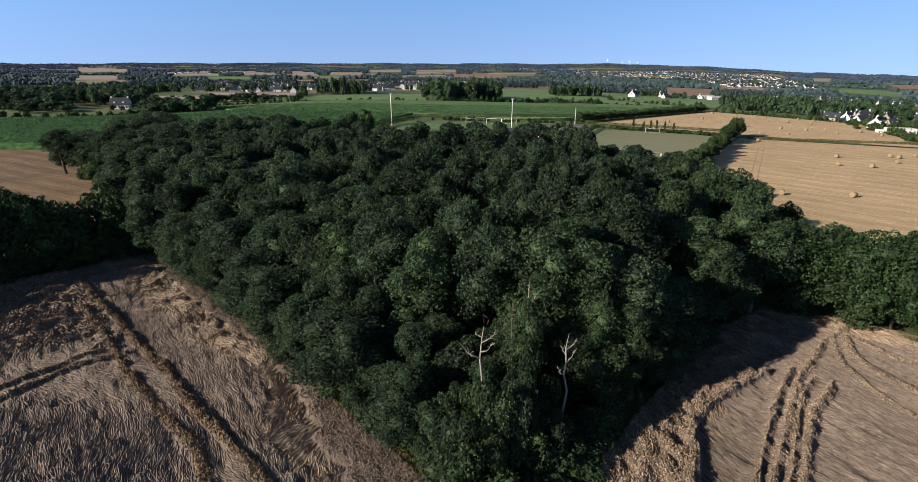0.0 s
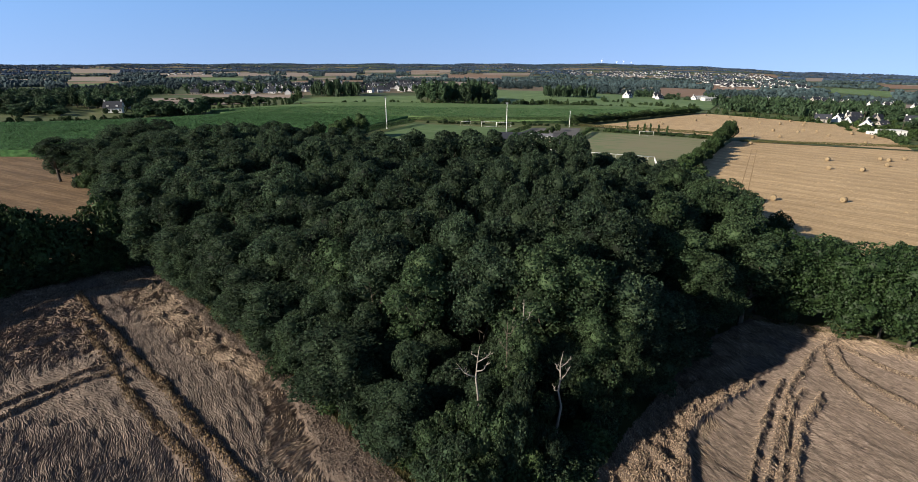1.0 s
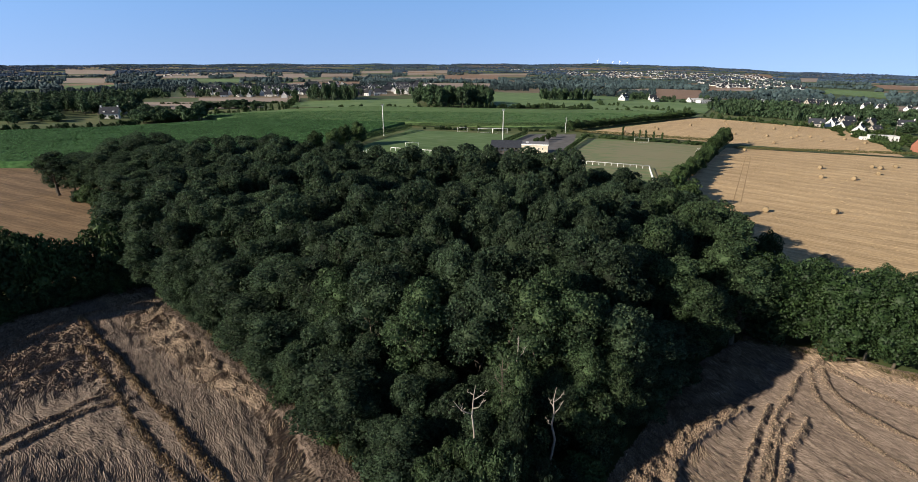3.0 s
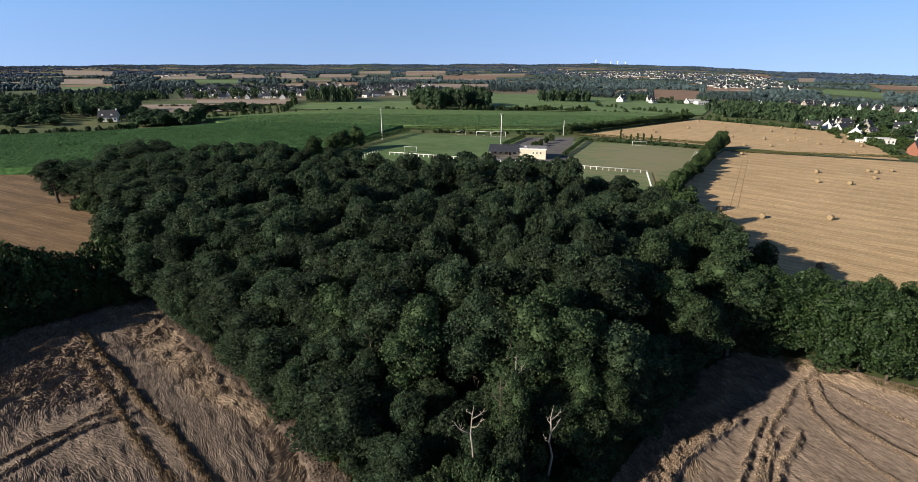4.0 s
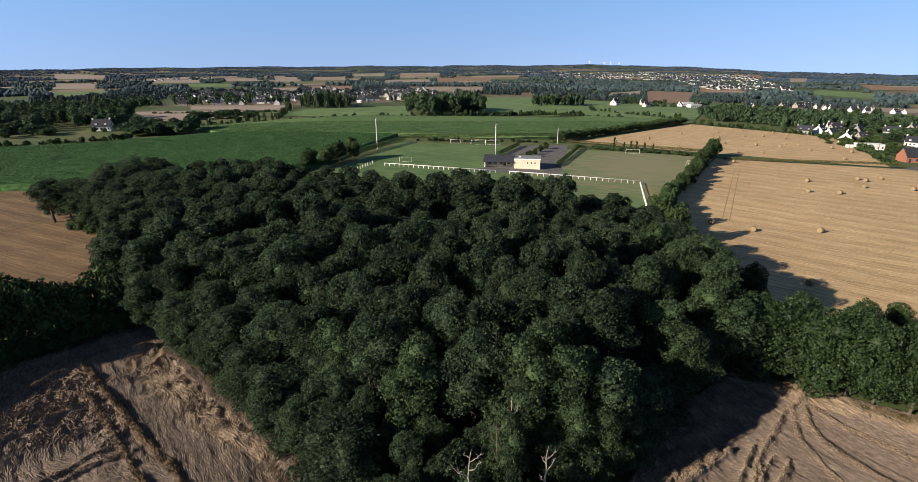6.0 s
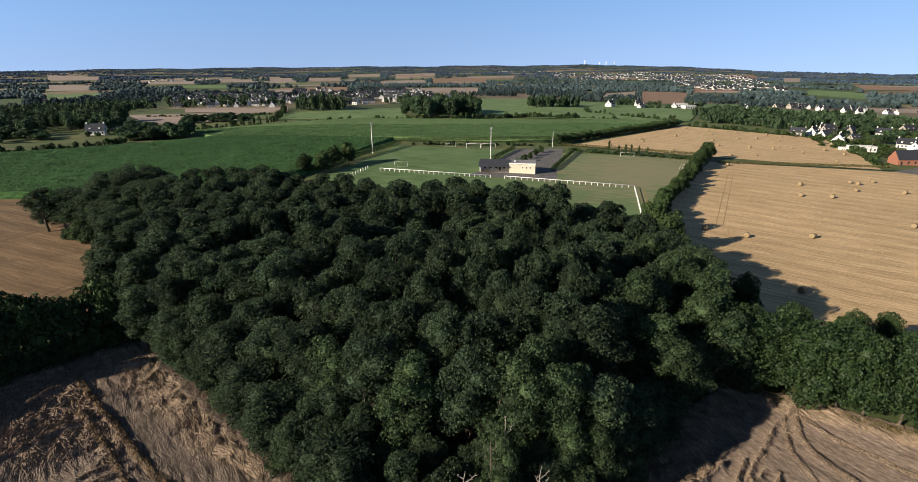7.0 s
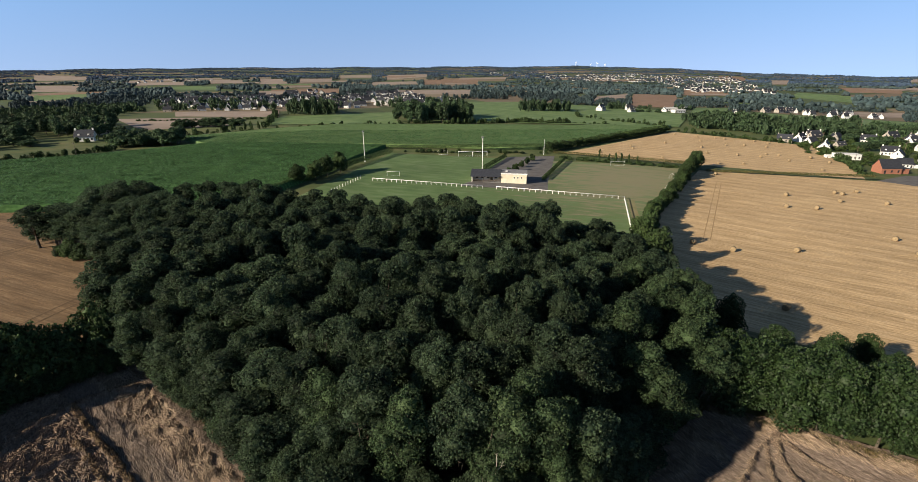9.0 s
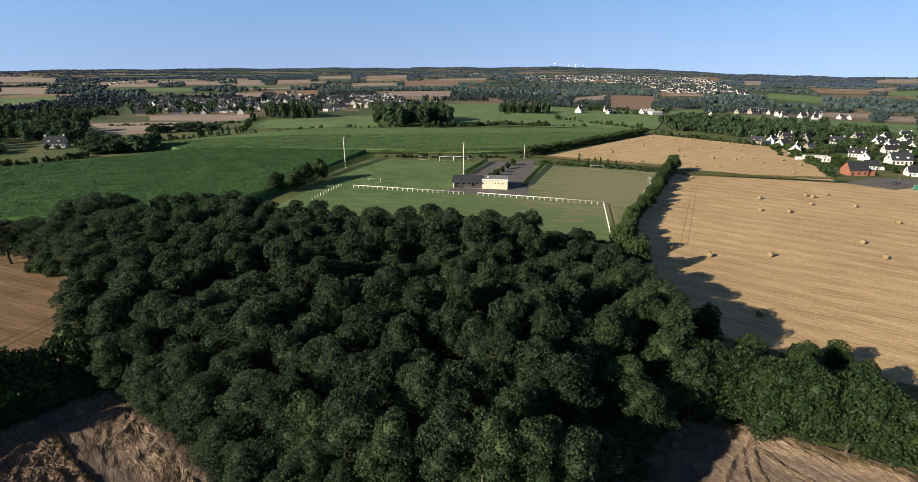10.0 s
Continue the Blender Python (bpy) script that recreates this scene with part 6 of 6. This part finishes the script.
def woods(name, places, label, mat=FAR_HAZE_LEAF):
    """Joined distant trees; places: x, y, radius, height, leafy."""
    vs, fs, n = [], [], 0
    for x, y, r, h, fine in places:
        v, f = BLOBS[int(rng.integers(8)) + (0 if fine else 8)]
        w = rng.uniform(0, 6.28)
        q = np.stack([x + r * (v[:, 0] * math.cos(w) - v[:, 1] * math.sin(w)), y + r * (v[:, 0] * math.sin(w) + v[:, 1] * math.cos(w)), ground(x, y) - 0.5 + h * v[:, 2]], 1)
        vs.append(q)
        fs.append(f + n)
        n += len(q)
    tagged(new(name, array_mesh(name, np.concatenate(vs), np.concatenate(fs), mat)), label, "woods", kind="stuff")


def open_land(x, y):
    """Fields, villages and the near farmland hold no far trees."""
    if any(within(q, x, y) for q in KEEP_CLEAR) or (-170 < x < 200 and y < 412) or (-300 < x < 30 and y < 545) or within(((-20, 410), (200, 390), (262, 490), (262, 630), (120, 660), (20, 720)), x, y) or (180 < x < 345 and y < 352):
        return True
    return any(within(q, x, y) and rng.random() < (0.76 if y < 1000 else 0.6) for q in VILLAGES)


places = []
r = 450.0
while r < 4600:                                 # hedgerows and belts of wood, one behind the other
    az = -53.0
    while az < 56:
        size = rng.uniform(2.0, 3.8) * (1 + r / 3600)
        az += math.degrees(size * 1.25 / r)
        d = r * (1 + 0.05 * noise.noise((az * 0.16, r * 0.01, 1.0)) + rng.normal(0, 0.006))
        x, y = d * math.sin(radians(az)), d * math.cos(radians(az))
        if noise.noise((x * 0.004, y * 0.012, 2.0)) + 0.4 * noise.noise((x * 0.02, y * 0.02, 7.0)) > (-0.08 if r < 1500 else -0.2 if r < 2600 else -0.36) and not open_land(x, y):
            places.append((x, y, size, rng.uniform(4.5, 8.5) * (1 if r < 2600 else 0.85), r < 1000))
    r *= 1.05 if r < 2600 else 1.075
for _ in range(8000):                           # copses
    az, r = radians(rng.uniform(-52, 54)), 450 * 5.5 ** rng.random()
    x, y = r * math.sin(az), r * math.cos(az)
    if noise.noise((x * 0.0035, y * 0.006, 5.0)) > 0.12 and not open_land(x, y):
        places.append((x, y, rng.uniform(2.8, 5.0) * (1 + r / 3000), rng.uniform(5, 10), r < 1000))
# ridge woods take the leaf colour that has haze blue mixed in
woods("far_woods", [q for q in places if math.hypot(q[0], q[1]) > 2200], "distant woods along the ridge, haze blue put into their leaf colour", HAZE_LEAF)
woods("far_woods", [q for q in places if 700 < math.hypot(q[0], q[1]) <= 2200], "distant green hedgerows and woods, tinted blue in place of haze")
woods("field_copses", [q for q in places if math.hypot(q[0], q[1]) <= 700], "dark green copses and hedgerows round the hamlet", FIELD_LEAF)

mids = [make_tree("far_tree", 150 + i, 4.2, 9.5, 0.8, 1000, 0.8, FIELD_LEAF, "dark green broadleaf tree across the fields", "tree", 18, 0.25, -0.9) for i in range(3)]
spots = []


beyond = []


def grove(corners, count, low, high, least=5.0):
    a, b, c, d = [Vector(p) for p in corners]
    mine = []
    for _ in range(count * 10):
        u, v = rng.random(), rng.random()
        p = (a * (1 - u) + b * u) * (1 - v) + (d * (1 - u) + c * u) * v
        if len(mine) < count and all((p - q).length > least for q in mine):
            mine.append(p)
            if p.y > 400 and p.x > 60 or p.y > 450:
                beyond.append((p.x, p.y, rng.uniform(3.0, 4.6), rng.uniform(low, high), True))
            else:
                spots.append((int(rng.integers(3)), p.x, p.y, rng.uniform(.8, 1.25), rng.uniform(low, high) / 9.5, rng.uniform(0, 6)))


grove(((-176, 276), (-146, 287), (-150, 300), (-196, 318)), 30, 5, 10, 4)
grove(((-240, 325), (-205, 322), (-262, 420), (-330, 400)), 46, 7, 12)
grove(((-300, 300), (-238, 300), (-290, 380), (-400, 430)), 54, 6, 11)
grove(((190, 596), (262, 610), (262, 625), (200, 625)), 14, 4, 8)
grove(((205, 566), (260, 560), (262, 566), (210, 572)), 6, 3, 5)
grove(((-235, 260), (-222, 290), (-222, 300), (-290, 300)), 10, 4, 7)
grove(((-34, 394), (26, 408), (24, 470), (-34, 462)), 52, 10, 17, 4)
grove(((-137, 470), (-92, 458), (-105, 520), (-155, 530)), 34, 8, 14, 5)
grove(((88, 540), (146, 545), (150, 575), (92, 565)), 24, 8, 12)
grove(((198, 401), (257, 383), (294, 480), (245, 498)), 50, 5, 10, 6)
grove(((244, 350), (296, 352), (380, 440), (300, 440)), 44, 5, 10, 6)
grove(((296, 348), (350, 360), (406, 400), (380, 420)), 26, 4, 9, 6)
grove(((255, 268), (340, 256), (340, 330), (255, 335)), 26, 3, 6, 6)
grove(((-192, 374), (-150, 388), (-151, 393), (-194, 378)), 14, 3, 7, 3)
stand(mids, spots, "trees across the fields")
woods("far_copses", beyond, "dark green copses beyond the far meadows", FIELD_LEAF)
spots = []
HOMES = ((240, 312), (251, 260), (310, 313), (318, 322), (276, 336), (285, 320), (290, 285), (275, 262), (228, 284.5), (218.5, 256), (213, 259), (256, 271), (229, 233), (207, 218), (258.5, 247), (236, 216), (303, 297), (229, 321.5), (242, 325), (262, 338), (269, 330), (250, 300))
for _ in range(4000):                           # gardens of the hamlet
    x, y = rng.uniform(204, 335), rng.uniform(222, 345)
    if x > 176 + (y - 205) * 0.5 and y < 350 and len(spots) < 240 and all((x - a) ** 2 + (y - b) ** 2 > (150 if x * a + y * b < a * a + b * b else 40) for a, b in HOMES) and noise.noise((x * 0.06, y * 0.06, 4.0)) > -0.12 and all((x - q[1]) ** 2 + (y - q[2]) ** 2 > 9 for q in spots):
        spots.append((int(rng.integers(3)), x, y, rng.uniform(.3, .7), rng.uniform(1.2, 3.8) / 9.5, rng.uniform(0, 6)))
garden = [make_tree("garden_tree", 160 + i, 4.2, 9.5, 0.2, 500, 1.1, GARDEN, "leafy green garden tree between the houses", "tree", 18, 0.25, -0.9) for i in range(3)]
stand(garden, spots, "garden trees of the hamlet")
low = []
for line, step, least, most in ((((-160, 318), (-66, 380), (0, 404), (90, 420), (150, 412)), 4, 1.0, 3.6), (((190, 210), (206, 240), (222, 275), (236, 300), (178, 372)), 2.5, 0.8, 4.0), (((-215, 225), (-188, 240), (-185, 254), (-172, 274)), 1.8, 1.5, 4.0),
                                (((-210, 300), (-150, 345), (-120, 365)), 4, 2.0, 5.5), (((6, 396), (19, 399), (64, 418), (112, 416)), 2.0, 2.6, 5.0), (((61, 246), (77, 237.5), (97, 230.5), (116, 219)), 1.6, 0.9, 2.2), (((-125, 372), (-140, 440), (-155, 495)), 5, 2, 6), (((184, 402), (134, 480), (142, 515)), 5, 1.5, 5), (((-245, 425), (-216, 428), (-135, 447)), 3, 1.0, 2.5)):
    for x, y in along(line, step):
        low.append((x + rng.uniform(-1.5, 1.5), y + rng.uniform(-1.5, 1.5), rng.uniform(1.0, 2.6), rng.uniform(least, most), True))
woods("field_hedges", low, "low broken hedges between the far fields", DARK_LEAF)

# ---- poles and turbines ----
def power_pole(x, y, high):
    ob = tagged(new("power_pole"), "weathered wooden power pole with a cross-arm", "pole", "power poles")
    part("pole", Shape().tube([(0, 0, -0.3), (0, 0, high)], [0.13, 0.085], 8), TIMBER, ob, soft=True)
    part("cross_arm", Shape().box(-0.9, -0.06, high - 0.9, 0.9, 0.06, high - 0.75), TIMBER, ob)
    for sx in (-0.75, 0, 0.75):
        part("insulator", Shape().tube([(sx, 0, high - 0.75), (sx, 0, high - 0.5)], [0.05, 0.07], 6), GLASS, ob)
    ob.location = (x, y, ground(x, y))


for x, y, h in ((-168.9, 238.3, 8.5), (197.6, 186, 9), (210, 240, 9), (256, 262, 9), (238, 300, 9), (330, 380, 10), (420, 420, 10)):
    power_pole(x, y, h)


def turbine(az, r, high, spin):
    x, y = r * math.sin(radians(az)), r * math.cos(radians(az))
    ob = tagged(new("wind_turbine"), "white three-bladed wind turbine on the skyline", "wind turbine", "wind turbines")
    part("tower", Shape().tube([(0, 0, -5), (0, 0, high)], [1.1, 0.7], 8), WHITE, ob, soft=True)
    part("nacelle", Shape().box(-2, -5, high - 2, 2, 4, high + 2.2), WHITE, ob)
    for k in range(3):
        w = radians(spin + 120 * k)
        s = Shape()
        tip = Vector((math.sin(w), 0, math.cos(w))) * high * 0.55
        s.tube([Vector((0, -6, high)), Vector((0, -6, high)) + tip * 0.3, Vector((0, -6, high)) + tip], [0.8, 1.0, 0.3], 6)
        part("blade", s, WHITE, ob, soft=True)
    ob.location = (x, y, ground(x, y))


for az, high, spin in ((14.9, 28, 10), (16.4, 19, 50), (17.1, 27, 80), (17.9, 22, 30)):
    turbine(az, 4560, high, spin)
